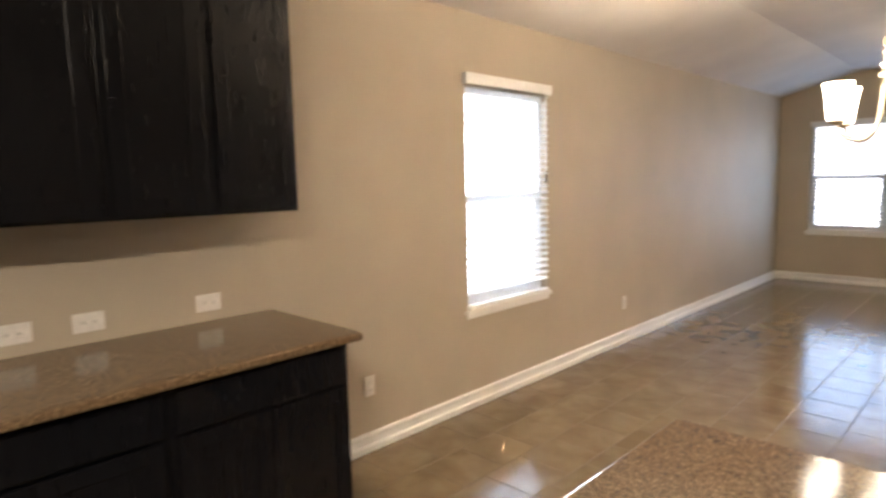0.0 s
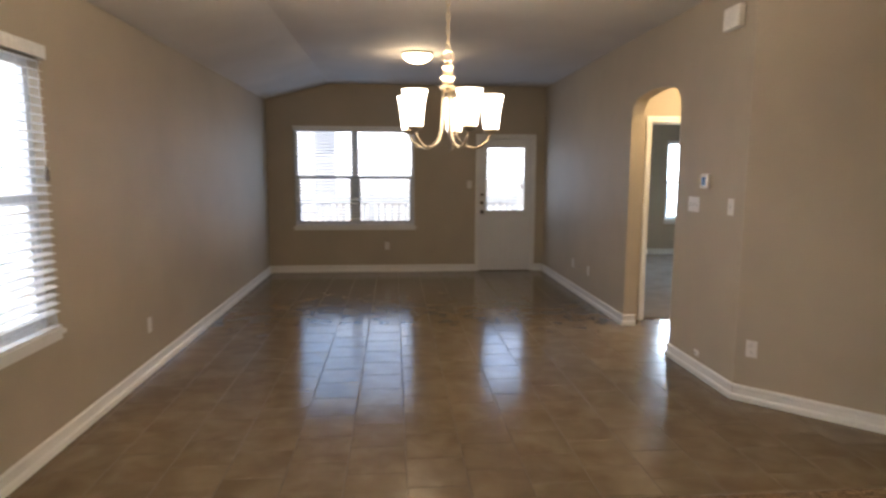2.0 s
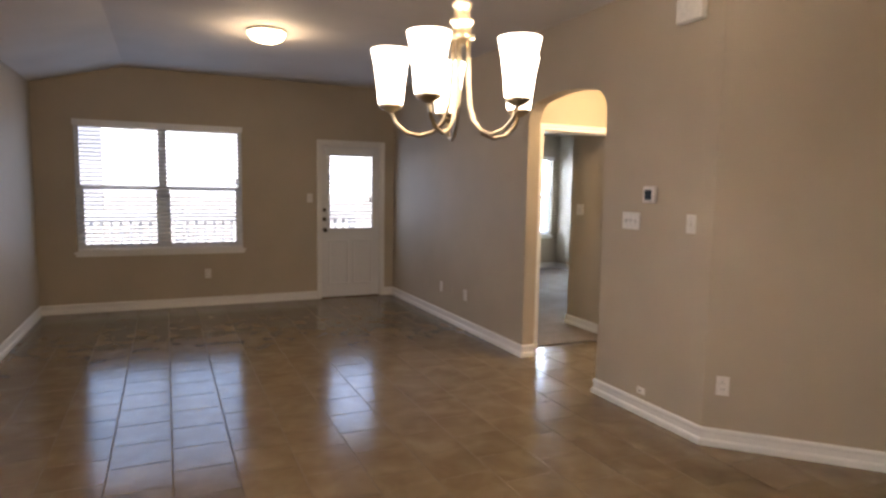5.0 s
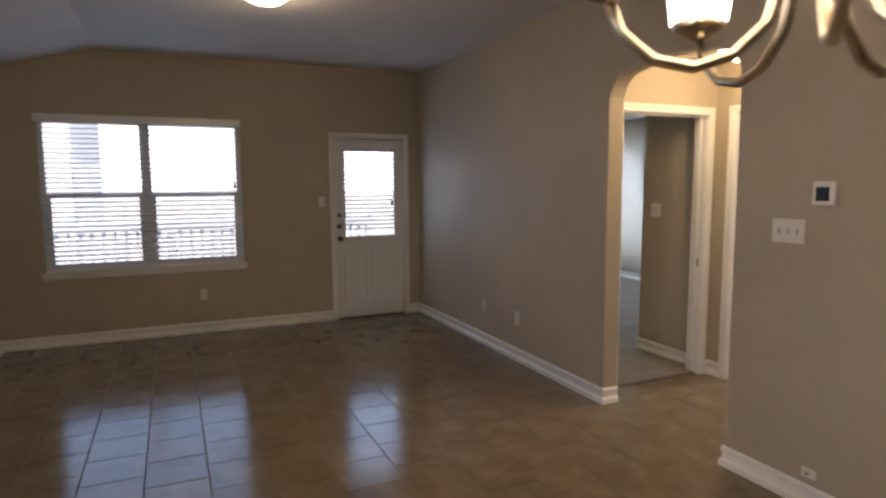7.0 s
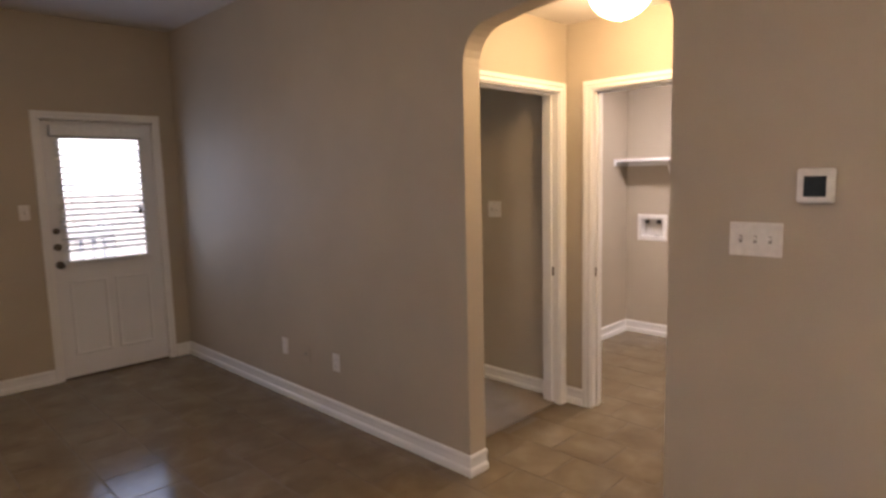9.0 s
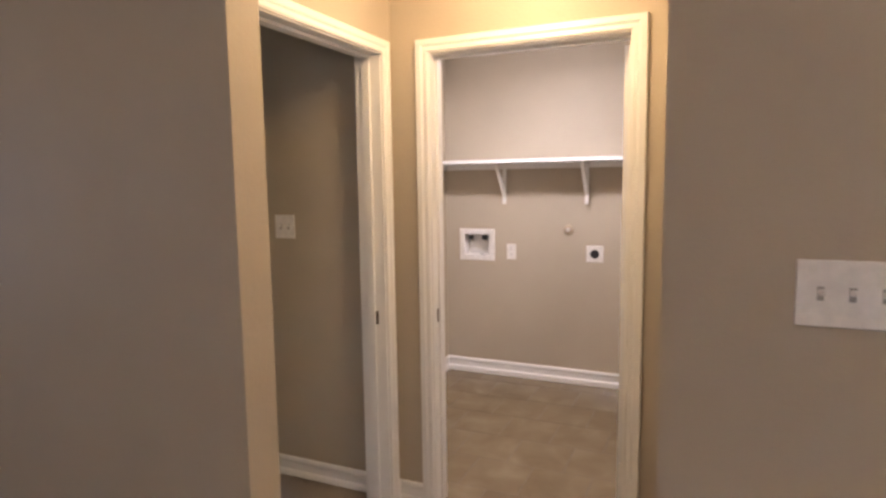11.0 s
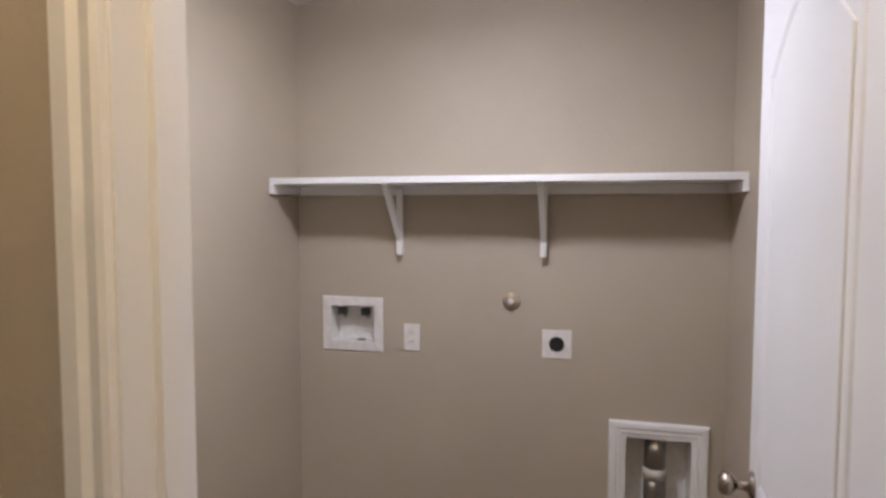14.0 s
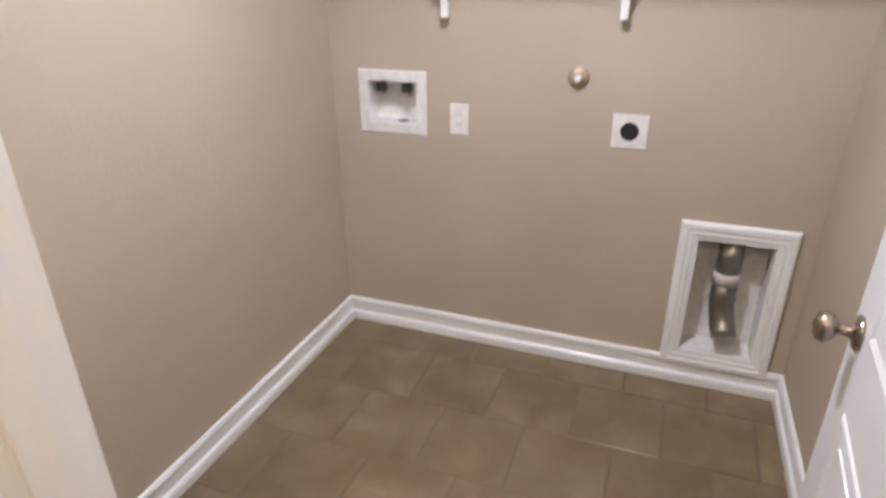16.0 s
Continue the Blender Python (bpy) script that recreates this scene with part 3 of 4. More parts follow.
# ---------- plates on the walls ----------
def plate(name, at, turn, w, h, label, category, kind="outlet", group="wall plates"):
    """A cover plate facing -y of its own axes, centred at the origin on a wall."""
    e = thing(name, at, label, category, group, turn)
    part("cover_plate", boxes((-w / 2, w / 2, -0.006, 0.0, -h / 2, h / 2), bevel=0.002), M_PLATE, e)
    if kind == "outlet":
        for s in (-1, 1):
            if w > h:
                part("socket", boxes((s * 0.02 - 0.014, s * 0.02 + 0.014, -0.0085, -0.005, -0.017, 0.017), bevel=0.002), M_PLATE, e)
                part("slot", boxes((s * 0.02 - 0.006, s * 0.02 - 0.004, -0.0089, -0.008, -0.005, 0.005), (s * 0.02 + 0.004, s * 0.02 + 0.006, -0.0089, -0.008, -0.005, 0.005)), M_BLACK, e)
            else:
                part("socket", boxes((-0.017, 0.017, -0.0085, -0.005, s * 0.02 - 0.014, s * 0.02 + 0.014), bevel=0.002), M_PLATE, e)
                part("slot", boxes((-0.008, -0.006, -0.0089, -0.008, s * 0.02 - 0.004, s * 0.02 + 0.006), (0.006, 0.008, -0.0089, -0.008, s * 0.02 - 0.004, s * 0.02 + 0.006)), M_BLACK, e)
    elif kind.startswith("switch"):
        n = int(kind[6:])
        for i in range(n):
            x = (i - (n - 1) / 2) * 0.046
            bm = boxes((x - 0.004, x + 0.004, -0.0075, -0.005, -0.010, 0.010))
            add_prism(bm, [(-0.006, -0.004), (-0.018, 0.006), (-0.018, 0.010), (-0.006, 0.006)], lambda u, v, s: (x + (-0.004 if s == 0 else 0.004), u, v))
            part("toggle", bm, M_PLATE, e)
            # dark strip behind the toggle, its shadow on the plate put in as colour
            part("toggle_shadow", boxes((x - 0.0052, x + 0.0052, -0.0076, -0.004, -0.012, 0.012)), M_STEEL, e)
            part("screw", lathe([(0.003, -0.0072), (0.002, -0.006)], 8, (x, 0, 0.03), 'y'), M_PLATE, e)
            part("screw", lathe([(0.003, -0.0072), (0.002, -0.006)], 8, (x, 0, -0.03), 'y'), M_PLATE, e)
    elif kind == "jack":
        part("jack", lathe([(0.007, -0.02), (0.007, -0.005)], 12, (0, 0, 0), 'y'), M_STEEL, e, "metal cable jack")
    return e


OUT = "white duplex outlet plate low on the wall"
# east wall faces -x: its own -y axis turned to -x
plate("switch_plate", (XR, 5.357, 1.294), -90, 0.165, 0.114, "white three-gang toggle switch plate by the archway", "light switch", "switch3")
plate("switch_plate", (XR, 4.842, 1.302), -90, 0.070, 0.114, "white single toggle switch plate near the wall corner", "light switch", "switch1")
plate("cable_plate", (XR, 5.188, 0.165), -90, 0.07, 0.045, "small white cable plate just above the baseboard", "wall plate", "jack")
plate("outlet", (XR, 8.428, 0.366), -90, 0.07, 0.114, OUT, "outlet")
painted = plate("cable_plate", (XR, 8.15, 0.363), -90, 0.07, 0.114, "painted-over cable plate low on the wall", "wall plate", "jack")
for c in painted.children:
    if c.name.startswith("cover_plate"):
        c.data.materials[0] = M_WALL
plate("outlet", (XR, 7.815, 0.366), -90, 0.07, 0.114, OUT, "outlet")
plate("outlet", (1.642, YC + XR - 1.642, 0.368), -45, 0.07, 0.114, OUT, "outlet")
plate("outlet", (-0.84, YN, 0.40), 0, 0.07, 0.114, OUT, "outlet")
plate("switch_plate", (0.415, YN, 1.335), 0, 0.07, 0.114, "white switch plate beside the patio door", "light switch", "switch1")
plate("outlet", (XL, 2.555, 0.375), 90, 0.07, 0.114, OUT, "outlet")
plate("outlet", (XL, 5.52, 0.37), 90, 0.07, 0.114, OUT, "outlet")
plate("switch_plate", (VX, 7.485, 1.285), -90, 0.115, 0.114, "white two-gang toggle switch plate inside the bedroom", "light switch", "switch2")
for y in (0.94, 1.185, 1.665):
    plate("outlet", (XL, y, 0.998), 90, 0.114, 0.075, "white sideways outlet plate above the kitchen counter", "outlet")
plate("outlet", (LX, 6.953, 0.964), -90, 0.072, 0.117, "white washer outlet plate on the laundry wall", "outlet")
# dryer receptacle
e = plate("dryer_outlet", (LX, 6.333, 0.966), -90, 0.12, 0.118, "white square dryer outlet with a black round socket", "outlet", "bare")
part("socket_face", lathe([(0.029, -0.0115), (0.031, -0.0085), (0.031, -0.005)], 24, (0, 0, 0), 'y'), M_BLACK, e, "black round socket")
bm = boxes((-0.014, -0.011, -0.0122, -0.011, -0.004, 0.01), (0.011, 0.014, -0.0122, -0.011, -0.004, 0.01), (-0.004, 0.004, -0.0122, -0.011, -0.016, -0.013))
part("slot", bm, M_BLACK, e)
# thermostat
th = thing("thermostat", (XR, 5.185, 1.4725), "white thermostat with a dark square screen", "thermostat", turn=-90)
part("body", boxes((-0.052, 0.052, -0.026, 0.0, -0.054, 0.054), bevel=0.008), M_PLATE, th)
part("bezel", boxes((-0.044, 0.044, -0.0275, -0.025, -0.044, 0.044), bevel=0.001), M_PLATE, th)
part("screen", boxes((-0.031, 0.031, -0.0285, -0.027, -0.034, 0.03)), M_SCREEN, th, "dark glossy screen")
# chime box high on the wall
ch = thing("door_chime", (XR, 4.91, 2.565), "white plastic door chime box high on the wall", "door chime", turn=-90)
part("cover", boxes((-0.1, 0.1, -0.05, 0.0, -0.075, 0.075), bevel=0.012), M_PLATE, ch)
part("grille", boxes(*[(-0.07, 0.07, -0.0515, -0.05, -0.05 + i * 0.02, -0.044 + i * 0.02) for i in range(6)]), M_PLATE, ch)


# ---------- chandelier ----------
CX, CY = -0.472, 3.85
ch = thing("chandelier", (CX, CY, 0), "brushed nickel five-arm chandelier with lit frosted glass shades", "chandelier")
part("canopy", lathe([(0.062, ZC - 0.001), (0.064, ZC - 0.012), (0.05, ZC - 0.026), (0.016, ZC - 0.034), (0.01, ZC - 0.045)], 28), M_NICKEL, ch, smooth=True)
z = ZC - 0.045
k = 0
while z > 2.125:
    bm = bmesh.new()
    pts = []
    for i in range(13):
        a = 2 * math.pi * i / 12
        p, q = 0.0085 * math.cos(a), 0.021 * math.sin(a)
        pts.append((p if k % 2 == 0 else 0, p if k % 2 else 0, z - 0.018 + q))
    add_tube(bm, pts, 0.0021, 6)
    part("chain_link", bm, M_NICKEL, ch)
    z -= 0.0335
    k += 1
bm = bmesh.new()
add_tube(bm, [(0.027 * math.cos(a), 0, 2.085 + 0.027 * math.sin(a)) for a in [2 * math.pi * i / 20 for i in range(21)]], 0.0035, 8)
part("loop", bm, M_NICKEL, ch)
part("stem", lathe([(0.006, 2.062), (0.014, 2.055), (0.02, 2.045), (0.03, 2.041), (0.03, 2.031), (0.024, 2.026), (0.024, 1.996), (0.036, 1.992), (0.037, 1.982), (0.027, 1.978), (0.027, 1.952), (0.04, 1.947), (0.04, 1.936), (0.022, 1.928), (0.008, 1.922)], 28), M_NICKEL, ch, smooth=True)
shade_me = None
for i in range(5):
    a = radians(220 + 72 * i)
    c, s = math.cos(a), math.sin(a)
    prof = [(0.024, 1.945), (0.026, 1.90), (0.028, 1.82), (0.034, 1.75), (0.05, 1.695), (0.084, 1.662), (0.123, 1.65), (0.166, 1.66), (0.2, 1.69), (0.216, 1.73)]
    bm = bmesh.new()
    add_tube(bm, [(r * c, r * s, h) for r, h in prof], 0.0065, 10)
    arm = part("arm", bm, M_NICKEL, ch, smooth=True)
    at = (0.216 * c, 0.216 * s, 0)
    bm = lathe([(0.008, 1.722), (0.02, 1.728), (0.033, 1.735), (0.036, 1.742), (0.03, 1.752)], 20, at)
    part("cup", bm, M_NICKEL, arm, smooth=True)
    bm = lathe([(0.03, 1.745), (0.038, 1.747), (0.041, 1.775), (0.045, 1.815), (0.052, 1.865), (0.061, 1.908), (0.058, 1.908), (0.049, 1.865), (0.042, 1.815), (0.038, 1.775), (0.032, 1.752)], 28, at, cap=False)
    part("glass_shade", bm, M_SHADE, arm, "lit frosted white glass shade", smooth=True)
    lamp("chandelier_bulb", (CX + at[0], CY + at[1], 1.875), 11.0, 0.03, WARM)


# ---------- ceiling lights, vents, detector ----------
def dome_light(at, r, watts, colour, material, label, drop=0.1, flat=0.0):
    e = thing("ceiling_light", at, label, "ceiling light", "dome ceiling lights")
    part("pan", lathe([(r + 0.008, -0.001), (r + 0.01, -0.02), (r, -0.024)], 32), M_TRIM, e)
    prof = [(r * math.cos(t), -0.022 - (drop - 0.022) * math.sin(t)) for t in [radians(a) for a in range(0, 90, 8)]] + [(0.004, -drop)]
    part("glass_dome", lathe(prof, 36), material, e, "lit frosted glass dome", smooth=True)
    part("finial", lathe([(0.008, -drop + 0.002), (0.01, -drop - 0.006), (0.004, -drop - 0.014)], 12), M_NICKEL, e)
    if flat:
        panel_lamp("dome_bulb", look((at[0], at[1], at[2] - drop - 0.02), (at[0], at[1], 0)), flat, r * 1.4, r * 1.4, colour)
    if watts:
        lamp("dome_bulb", (at[0], at[1], at[2] - drop - 0.07), watts, 0.05, colour)
    return e


dome_light((-0.472, 7.62, ZC), 0.155, 2.0, WARM, M_DOME, "frosted glass dome light lit on the living room ceiling", 0.105)
dome_light((2.26, 6.235, 2.455), 0.16, 3.4, (1.0, 0.73, 0.4), M_DOME, "frosted glass dome light lit on the vestibule ceiling", 0.17)
dome_light((3.72, 6.6, 2.42), 0.13, 3.6, (0.98, 0.95, 0.95), M_DOME2, "frosted glass dome light lit on the laundry ceiling", flat=5.6)
dome_light((0.2, -0.4, ZC), 0.155, 0.0, SOFT_WHITE, M_DOME, "frosted glass dome light lit on the kitchen ceiling", 0.105, flat=11.5)


sd = thing("smoke_detector", (4.28, 7.14, 2.42), "white round smoke detector on the laundry ceiling", "smoke detector")
part("base", lathe([(0.07, -0.0005), (0.07, -0.012), (0.066, -0.014)], 32), M_PLATE, sd)
part("cover", lathe([(0.062, -0.013), (0.06, -0.026), (0.045, -0.036), (0.02, -0.038)], 32), M_PLATE, sd, smooth=True)


def vent(at, w, d, turn, label):
    e = thing("ceiling_vent", at, label, "air vent", "ceiling vents", turn)
    bm = sweep([(-w / 2, -d / 2), (w / 2, -d / 2), (w / 2, d / 2), (-w / 2, d / 2)], [(0.0, 0.0), (0.0, -0.006), (0.02, -0.01), (0.024, 0.0)], lambda u, v, r: (u, v, r), closed=True)
    part("frame", bm, M_TRIM, e)
    part("backing", boxes((-w / 2 + 0.02, w / 2 - 0.02, -d / 2 + 0.02, d / 2 - 0.02, -0.0015, -0.0005)), M_BLACK, e)
    third = (w - 0.05) / 3
    for k in (-1, 1):
        bm = bmesh.new()
        add_prism(bm, [(-0.006, -0.002), (0.004, -0.009), (0.0055, -0.008), (-0.0045, -0.001)], lambda u, v, s: (u * k, -d / 2 + 0.022 if s == 0 else d / 2 - 0.022, v))
        me = mesh_of("louvre", bm, M_TRIM)
        for i in range(int(third / 0.013)):
            o = new("louvre", me)
            o.parent = e
            o.location = (k * (third / 2 + 0.014 + i * 0.013), 0, 0)
        part("divider", boxes((k * third / 2 - 0.006, k * third / 2 + 0.006, -d / 2 + 0.02, d / 2 - 0.02, -0.0095, -0.001)), M_TRIM, e)
    bm = bmesh.new()
    add_prism(bm, [(-0.006, -0.002), (0.004, -0.009), (0.0055, -0.008), (-0.0045, -0.001)], lambda u, v, s: (-third / 2 + 0.006 if s == 0 else third / 2 - 0.006, u, v))
    me = mesh_of("louvre", bm, M_TRIM)
    for i in range(int((d - 0.05) / 0.013)):
        o = new("louvre", me)
        o.parent = e
        o.location = (0, -d / 2 + 0.03 + i * 0.013, 0)
    return e


vent((-0.45, 5.15, ZC), 0.36, 0.2, 0, "white metal ceiling air register in the living room")
vent((4.53, 6.5, 2.42), 0.26, 0.16, 90, "white metal ceiling air register in the laundry")


# ---------- kitchen ----------
def shaker(e, name, y0, y1, z0, z1, x, rail=0.055):
    """A recessed-panel front facing +x."""
    f = part(name, boxes((x, x + 0.019, y0, y0 + rail, z0, z1), (x, x + 0.019, y1 - rail, y1, z0, z1), (x, x + 0.019, y0 + rail, y1 - rail, z0, z0 + rail), (x, x + 0.019, y0 + rail, y1 - rail, z1 - rail, z1), bevel=0.0025), M_CAB, e)
    part("panel", boxes((x, x + 0.010, y0 + rail - 0.004, y1 - rail + 0.004, z0 + rail - 0.004, z1 - rail + 0.004)), M_CAB, f)
    return f


def base_unit(y0, y1, doors):
    e = thing("base_cabinet", (0, 0, 0), "espresso-stained wooden base cabinet under the granite counter", "kitchen cabinet", "base cabinets")
    part("body", boxes((XL + 0.001, -1.945, y0 + 0.001, y1 - 0.001, 0.10, 0.883), bevel=0.002), M_CAB, e)
    part("toe_kick", boxes((XL + 0.001, -2.01, y0 + 0.002, y1 - 0.002, 0.0, 0.10)), M_CAB, e)
    part("drawer_front", boxes((-1.9445, -1.926, y0 + 0.022, y1 - 0.022, 0.715, 0.86), bevel=0.004), M_CAB, e)
    w = (y1 - y0 - 0.044 - 0.012 * (doors - 1)) / doors
    for i in range(doors):
        a = y0 + 0.022 + i * (w + 0.012)
        shaker(e, "door", a, a + w, 0.125, 0.70, -1.9445)
    return e


def upper_unit(y0, y1, doors):
    e = thing("wall_cabinet", (0, 0, 0), "espresso-stained wooden wall cabinet with recessed panels", "kitchen cabinet", "wall cabinets")
    part("body", boxes((XL + 0.001, -2.275, y0 + 0.001, y1 - 0.001, 1.40, 2.44), bevel=0.002), M_CAB, e)
    w = (y1 - y0 - 0.044 - 0.044 * (doors - 1)) / doors
    for i in range(doors):
        a = y0 + 0.022 + i * (w + 0.044)
        shaker(e, "door", a, a + w, 1.412, 2.43, -2.2745, 0.06)
    part("crown", boxes((XL + 0.001, -2.24, y0 + 0.001, y1 - 0.001, 2.44, 2.475), bevel=0.006), M_CAB, e)
    return e


base_unit(1.215, 1.935, 2)
base_unit(0.455, 1.215, 2)
base_unit(-0.6, 0.455, 2)
upper_unit(1.19, 1.95, 2)
upper_unit(0.43, 1.19, 2)
upper_unit(-0.33, 0.43, 2)
ct = thing("countertop", (0, 0, 0), "polished brown granite countertop on the base cabinets", "countertop")
part("slab", boxes((XL + 0.001, -1.91, -0.6, 1.975, 0.884, 0.9148)), M_GRANITE, ct)
part("front_edge", boxes((-1.91, -1.885, -0.6, 1.975, 0.882, 0.915), bevel=0.008), M_GRANITE, ct, "rounded polished granite front edge")
isl = thing("kitchen_island", (0, 0, 0), "kitchen island with dark cabinets and a brown granite top", "kitchen island")
part("granite_top", boxes((-0.592, 1.75, 1.02, 1.94, 0.880, 0.915), bevel=0.007), M_GRANITE, isl, "polished speckled brown granite top")
part("body", boxes((-0.52, 1.68, 1.06, 1.66, 0.10, 0.880), bevel=0.003), M_CAB, isl)
part("toe_kick", boxes((-0.46, 1.62, 1.10, 1.62, 0.0, 0.10)), M_CAB, isl)
for i in range(3):
    a = -0.49 + i * 0.72
    part("end_panel", boxes((a, a + 0.70, 1.66, 1.672, 0.13, 0.85), bevel=0.003), M_CAB, isl)

# ---------- laundry ----------
sh = thing("shelf", (0, 0, 0), "white painted wall shelf on cleats and two brackets", "shelf")
part("board", boxes((4.472, LX - 0.001, LS + 0.002, LN - 0.002, 1.619, 1.645), bevel=0.002), M_TRIM, sh)
part("cleat", boxes((4.472, LX - 0.001, LN - 0.02, LN - 0.001, 1.58, 1.6185), bevel=0.002), M_TRIM, sh)
part("cleat", boxes((4.472, LX - 0.001, LS + 0.001, LS + 0.02, 1.58, 1.6185), bevel=0.002), M_TRIM, sh)
part("cleat", boxes((LX - 0.019, LX - 0.001, LS + 0.021, LN - 0.021, 1.58, 1.6185), bevel=0.002), M_TRIM, sh)
for y in (6.998, 6.389):
    b = part("bracket", boxes((LX - 0.04, LX - 0.0195, y - 0.013, y + 0.013, 1.325, 1.6185), (4.50, LX - 0.04, y - 0.013, y + 0.013, 1.601, 1.6185), bevel=0.002), M_TRIM, sh, "white wooden shelf bracket")
    bm = bmesh.new()
    add_prism(bm, [(4.51, 1.602), (4.545, 1.602), (LX - 0.04, 1.42), (LX - 0.04, 1.385)], lambda u, v, s: (u, y - 0.011 if s == 0 else y + 0.011, v))
    part("brace", bm, M_TRIM, b)


def frame_ring(y0, y1, z0, z1, prof):
    """A picture-frame moulding round an opening in the laundry back wall."""
    return sweep([(y0, z0), (y0, z1), (y1, z1), (y1, z0)], prof, lambda u, v, r: (LX - r, u, v), closed=True)


def liner(y0, y1, z0, z1, depth):
    bm = bmesh.new()
    rings = []
    for x, g in ((LX + depth + 0.004, 0.0), (LX - 0.001, 0.0), (LX - 0.001, 0.004), (LX + depth, 0.004)):
        rings.append([bm.verts.new((x, y, z)) for y, z in ((y0 + g, z0 + g), (y1 - g, z0 + g), (y1 - g, z1 - g), (y0 + g, z1 - g))])
    for a, b in zip(rings, rings[1:]):
        for i in range(4):
            j = (i + 1) % 4
            bm.faces.new((a[i], a[j], b[j], b[i]))
    bm.faces.new(rings[0])
    bm.faces.new(rings[-1])
    return bm


wb = thing("washer_box", (0, 0, 0), "white plastic washer outlet box recessed in the wall", "washer box")
part("flange", frame_ring(7.123, 7.334, 0.926, 1.094, [(-0.002, 0.0), (-0.002, 0.008), (0.034, 0.006), (0.038, 0.0)]), M_PLATE, wb)
part("box", liner(7.123, 7.334, 0.926, 1.094, 0.085), M_PLATE, wb)
for y in (7.175, 7.285):
    v = part("valve", lathe([(0.011, 1.093), (0.011, 1.07), (0.016, 1.068), (0.016, 1.052), (0.009, 1.05), (0.009, 1.03)], 14, (LX + 0.045, y, 0)), M_BRASSY, wb, "dull metal hose valve")
    part("valve_handle", boxes((LX + 0.012, LX + 0.03, y - 0.02, y + 0.02, 1.046, 1.08), (LX + 0.03, LX + 0.036, y - 0.004, y + 0.004, 1.05, 1.07), bevel=0.002), M_BLACK, v, "dark valve handle")
part("drain_hole", lathe([(0.02, 0.9305), (0.02, 0.9325)], 20, (LX + 0.045, 7.205, 0)), M_BLACK, wb)

gv = thing("gas_valve", (LX, 6.521, 1.137), "dull metal gas stub with a round escutcheon", "gas valve", turn=-90)
part("escutcheon", lathe([(0.037, -0.0005), (0.036, -0.006), (0.024, -0.012), (0.016, -0.013)], 28, (0, 0, 0), 'y'), M_BRASSY, gv, smooth=True)
part("nut", lathe([(0.021, -0.011), (0.021, -0.022), (0.016, -0.026)], 6, (0, 0, 0), 'y'), M_BRASSY, gv)
part("cap", lathe([(0.013, -0.025), (0.013, -0.033), (0.01, -0.035)], 8, (0, 0, 0), 'y'), M_PLATE, gv)

dv = thing("dryer_vent_box", (0, 0, 0), "white framed recessed dryer vent box with a steel duct elbow", "dryer vent")
part("frame", frame_ring(5.802, 6.058, 0.142, 0.608, [(-0.004, 0.0), (-0.004, 0.010), (0.012, 0.012), (0.018, 0.017), (0.03, 0.015), (0.038, 0.02), (0.054, 0.019), (0.06, 0.012), (0.062, 0.0)]), M_TRIM, dv)
part("box", liner(5.802, 6.058, 0.142, 0.608, 0.114), M_PLATE, dv)
yc = 5.935
bm = bmesh.new()
add_tube(bm, [(LX + 0.05, yc, 0.60), (LX + 0.05, yc, 0.45)], 0.042, 24)
duct = part("duct", bm, M_STEEL, dv, "galvanised steel duct", smooth=True)
bm = bmesh.new()
add_tube(bm, [(LX + 0.05, yc, 0.47), (LX + 0.05, yc, 0.425)], 0.047, 24)
part("collar", bm, M_TAPE, dv, "pale grey taped duct collar", smooth=True)
bm = bmesh.new()
add_tube(bm, [(LX + 0.05, yc, 0.43), (LX + 0.05, yc, 0.37), (LX + 0.049, yc - 0.001, 0.34), (LX + 0.044, yc - 0.005, 0.312), (LX + 0.034, yc - 0.01, 0.286), (LX + 0.02, yc - 0.015, 0.263), (LX + 0.004, yc - 0.02, 0.243), (LX - 0.012, yc - 0.024, 0.227)], 0.0445, 24)
part("elbow", bm, M_STEEL, dv, "galvanised steel elbow", smooth=True)
for p, q in (((LX + 0.05, yc, 0.366), (LX + 0.05, yc, 0.36)), ((LX + 0.0215, yc - 0.0145, 0.265), (LX + 0.0185, yc - 0.0155, 0.261))):
    bm = bmesh.new()
    add_tube(bm, [p, q], 0.0475, 24)
    part("elbow_seam", bm, M_STEEL, dv)

# ---------- outdoors ----------
structure(part("ground", boxes((-150, 150, -150, 250, -0.42, -0.22)), M_GRASS), "pale gravel yard reaching the horizon", "ground")
structure(part("pavement", boxes((XL - T, XR, YN + T, 11.95, -0.22, -0.06)), M_CONCRETE), "plain concrete patio slab", "patio")
rl = thing("porch_railing", (0, 0, 0), "pale painted porch railing with square balusters", "railing")
part("top_rail", boxes((-4.2, 1.5, 11.67, 11.76, 0.965, 1.085), bevel=0.006), M_RAIL, rl)
part("bottom_rail", boxes((-4.2, 1.5, 11.69, 11.74, 0.03, 0.09), bevel=0.004), M_RAIL, rl)
for x in (-4.2, -1.12, 1.45):
    part("post", boxes((x - 0.05, x + 0.05, 11.665, 11.765, -0.06, 1.12), bevel=0.006), M_RAIL, rl)
me = mesh_of("baluster", boxes((-0.018, 0.018, 11.697, 11.733, 0.09, 0.966)), M_RAIL)
x = -4.06
while x < 1.36:
    if abs(x + 1.12) > 0.08:
        o = new("baluster", me)
        o.parent = rl
        o.location = (x, 0, 0)
    x += 0.122

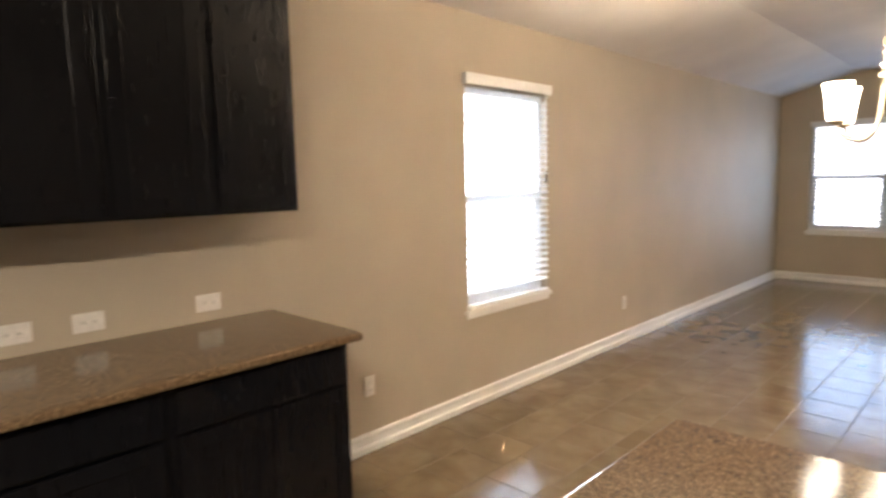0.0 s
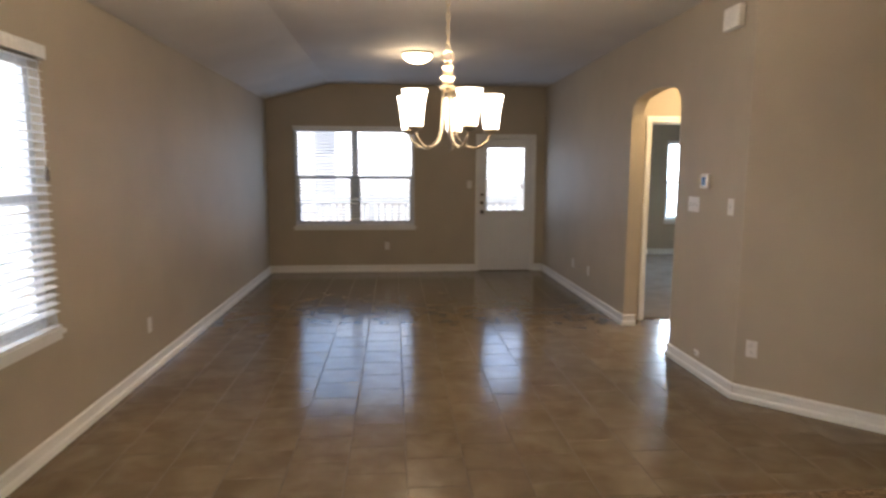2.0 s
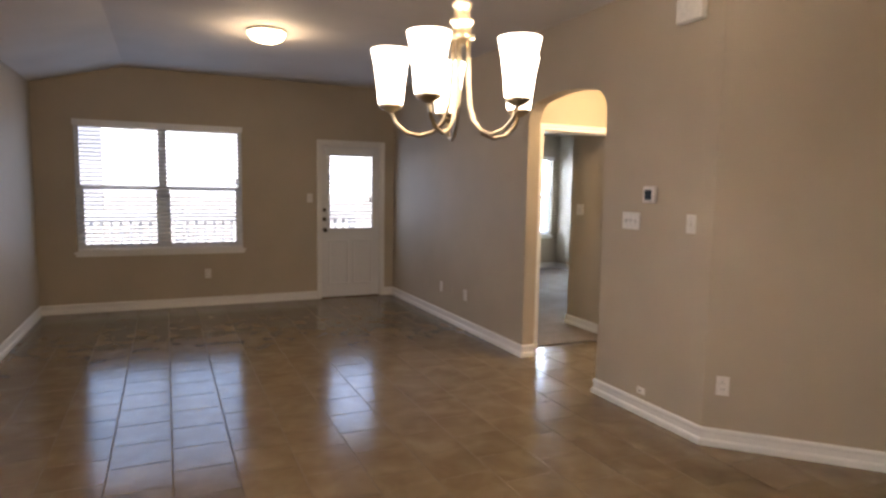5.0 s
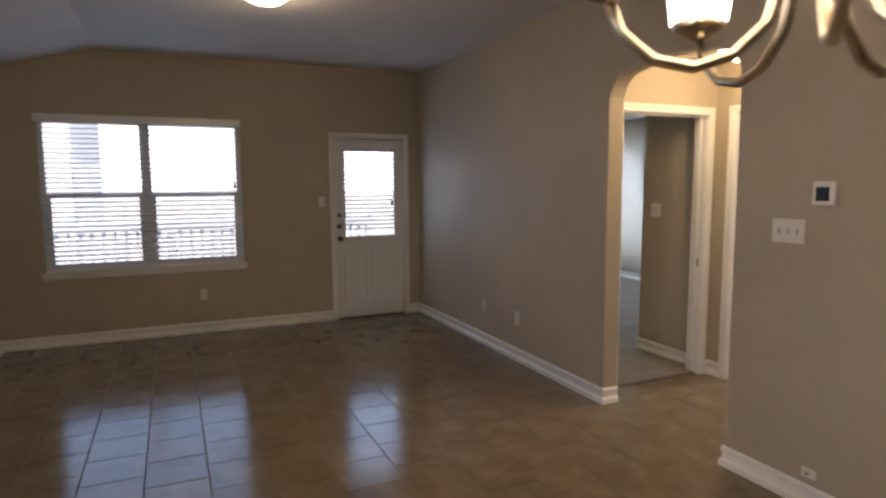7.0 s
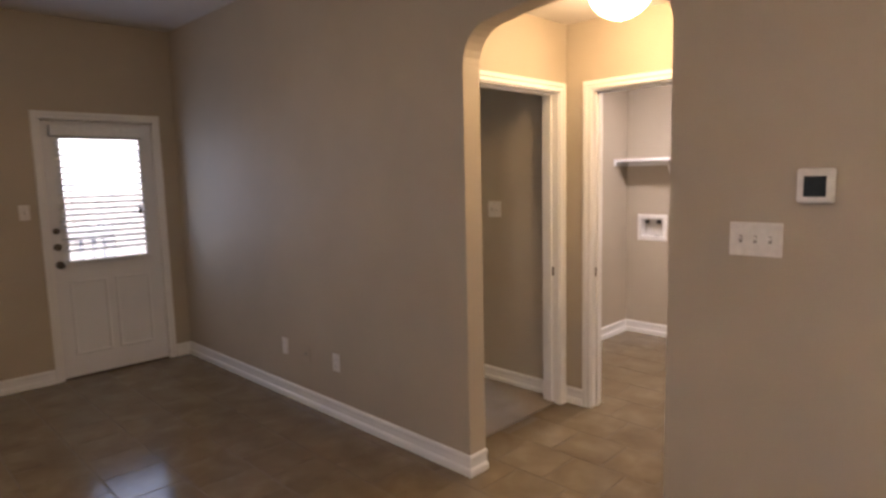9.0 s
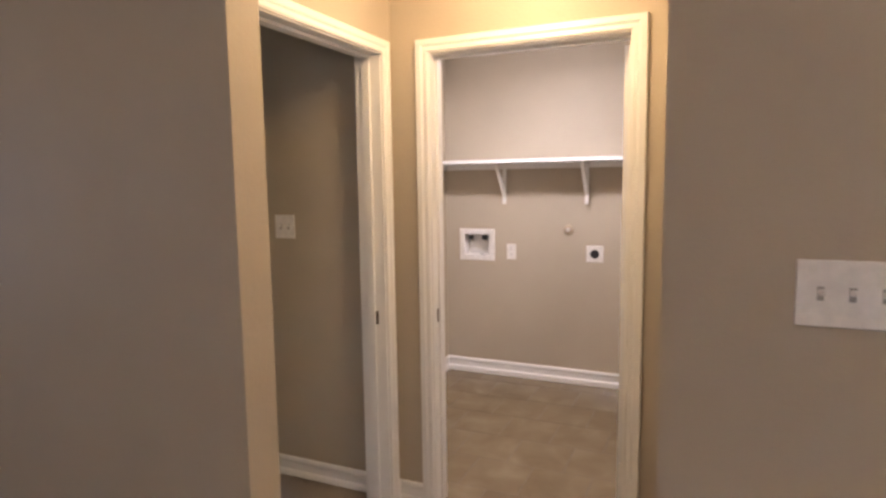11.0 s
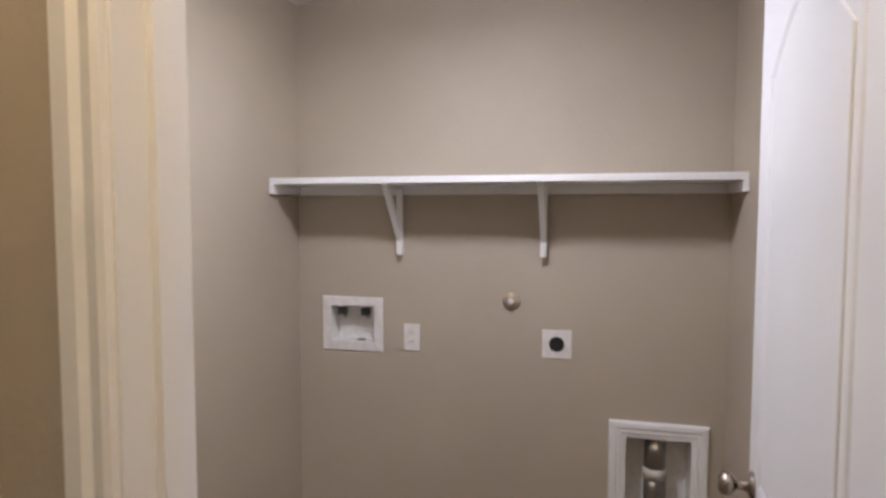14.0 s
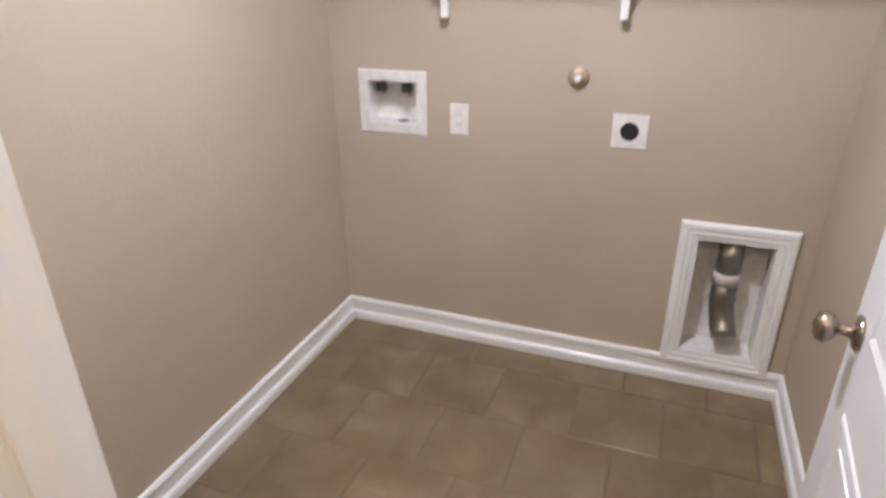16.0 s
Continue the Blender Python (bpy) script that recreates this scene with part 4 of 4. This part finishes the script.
def house(at, w, d, h, label):
    e = thing("neighbour_house", at, label, "house", "neighbouring houses")
    part("wall", boxes((-w / 2, w / 2, -d / 2, d / 2, 0, h)), M_SIDING, e)
    bm = bmesh.new()
    add_prism(bm, [(-w / 2 - 0.4, h), (w / 2 + 0.4, h), (0, h + w * 0.28)], lambda u, v, s: (u, -d / 2 - 0.4 if s == 0 else d / 2 + 0.4, v))
    part("roof", bm, M_ROOF, e)
    return e


house((-9.5, 31, -0.22), 11, 9, 5.2, "pale neighbouring house across the yard")

# Added emissive walls far outside stand in for low sky, whitening the windows.
M_BACKDROP_GLOW = make_glow("glowing_backdrop", (0.62, 0.8, 1.0), 0.36)
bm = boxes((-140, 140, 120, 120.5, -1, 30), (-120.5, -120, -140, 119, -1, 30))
structure(part("backdrop", bm, M_BACKDROP_GLOW), "glowing bluish backdrop walls added in place of the low sky", "backdrop")

# ---------- floor tiles ----------
TX, TY = 0.3085, 0.3035
structure_floor = structure(part("floor", boxes((XL - 0.02, 4.3, -3.05, YN + 0.02, -0.06, -0.0016), (XR - 0.02, LX + 0.05, 5.4, 7.55, -0.061, -0.0017)), M_GROUT), "mottled brown ceramic tile floor with dark grout", "floor")


def tile_faces(x0, y0, dz=0.0):
    g, c = 0.0032, 0.0014
    a, b, cc, d = x0 + g, x0 + TX - g, y0 + g, y0 + TY - g
    v = [(a, cc, -0.004), (b, cc, -0.004), (b, d, -0.004), (a, d, -0.004), (a, cc, -c + dz), (b, cc, -c + dz), (b, d, -c + dz), (a, d, -c + dz), (a + c, cc + c, dz), (b - c, cc + c, dz), (b - c, d - c, dz), (a + c, d - c, dz)]
    f = [(0, 1, 5, 4), (1, 2, 6, 5), (2, 3, 7, 6), (3, 0, 4, 7), (4, 5, 9, 8), (5, 6, 10, 9), (6, 7, 11, 10), (7, 4, 8, 11), (8, 9, 10, 11)]
    return v, f


v, f = tile_faces(0, 0)
tile_me = bpy.data.meshes.new("tile")
tile_me.from_pydata(v, [], f)
tile_me.materials.append(M_TILE)
rest_v, rest_f = [], []
count = 0
for i in range(-6, 20):
    x0 = -0.987 + i * TX
    j = 0
    off = 7.45 if i % 2 == 0 else 7.45 + TY / 2
    for j in range(-36, 10):
        y0 = off + j * TY
        xm, ym = x0 + TX / 2, y0 + TY / 2
        main = XL - 0.16 < xm < XR + 0.14 and -3.1 < ym < YN + 0.1
        kitchen = xm < 4.2 and ym < 4.8 - max(0, xm - XR) + 0.1 and ym > -3.1 and xm >= XR
        vest = XR <= xm < VX + 0.2 and VS - 0.14 < ym < VN + 0.02
        lau = VX < xm < LX + 0.15 and LS - 0.14 < ym < LN + 0.14
        if not (main or kitchen or vest or lau):
            continue
        near = (-1.75 < xm < 1.5 and 3.4 < ym < 8.4) or vest or lau
        if near and count < 300:
            o = new("tile", tile_me)
            o.parent = structure_floor
            o.location = (x0, y0, random.uniform(-0.00012, 0.00012))
            count += 1
        else:
            vv, ff = tile_faces(x0, y0, random.uniform(-0.00012, 0.00012))
            n0 = len(rest_v)
            rest_v += vv
            rest_f += [tuple(n0 + q for q in face) for face in ff]
me = bpy.data.meshes.new("tiles")
me.from_pydata(rest_v, [], rest_f)
me.materials.append(M_TILE)
rest = new("tiles", me)
rest.parent = structure_floor
rest["kind"] = "stuff"
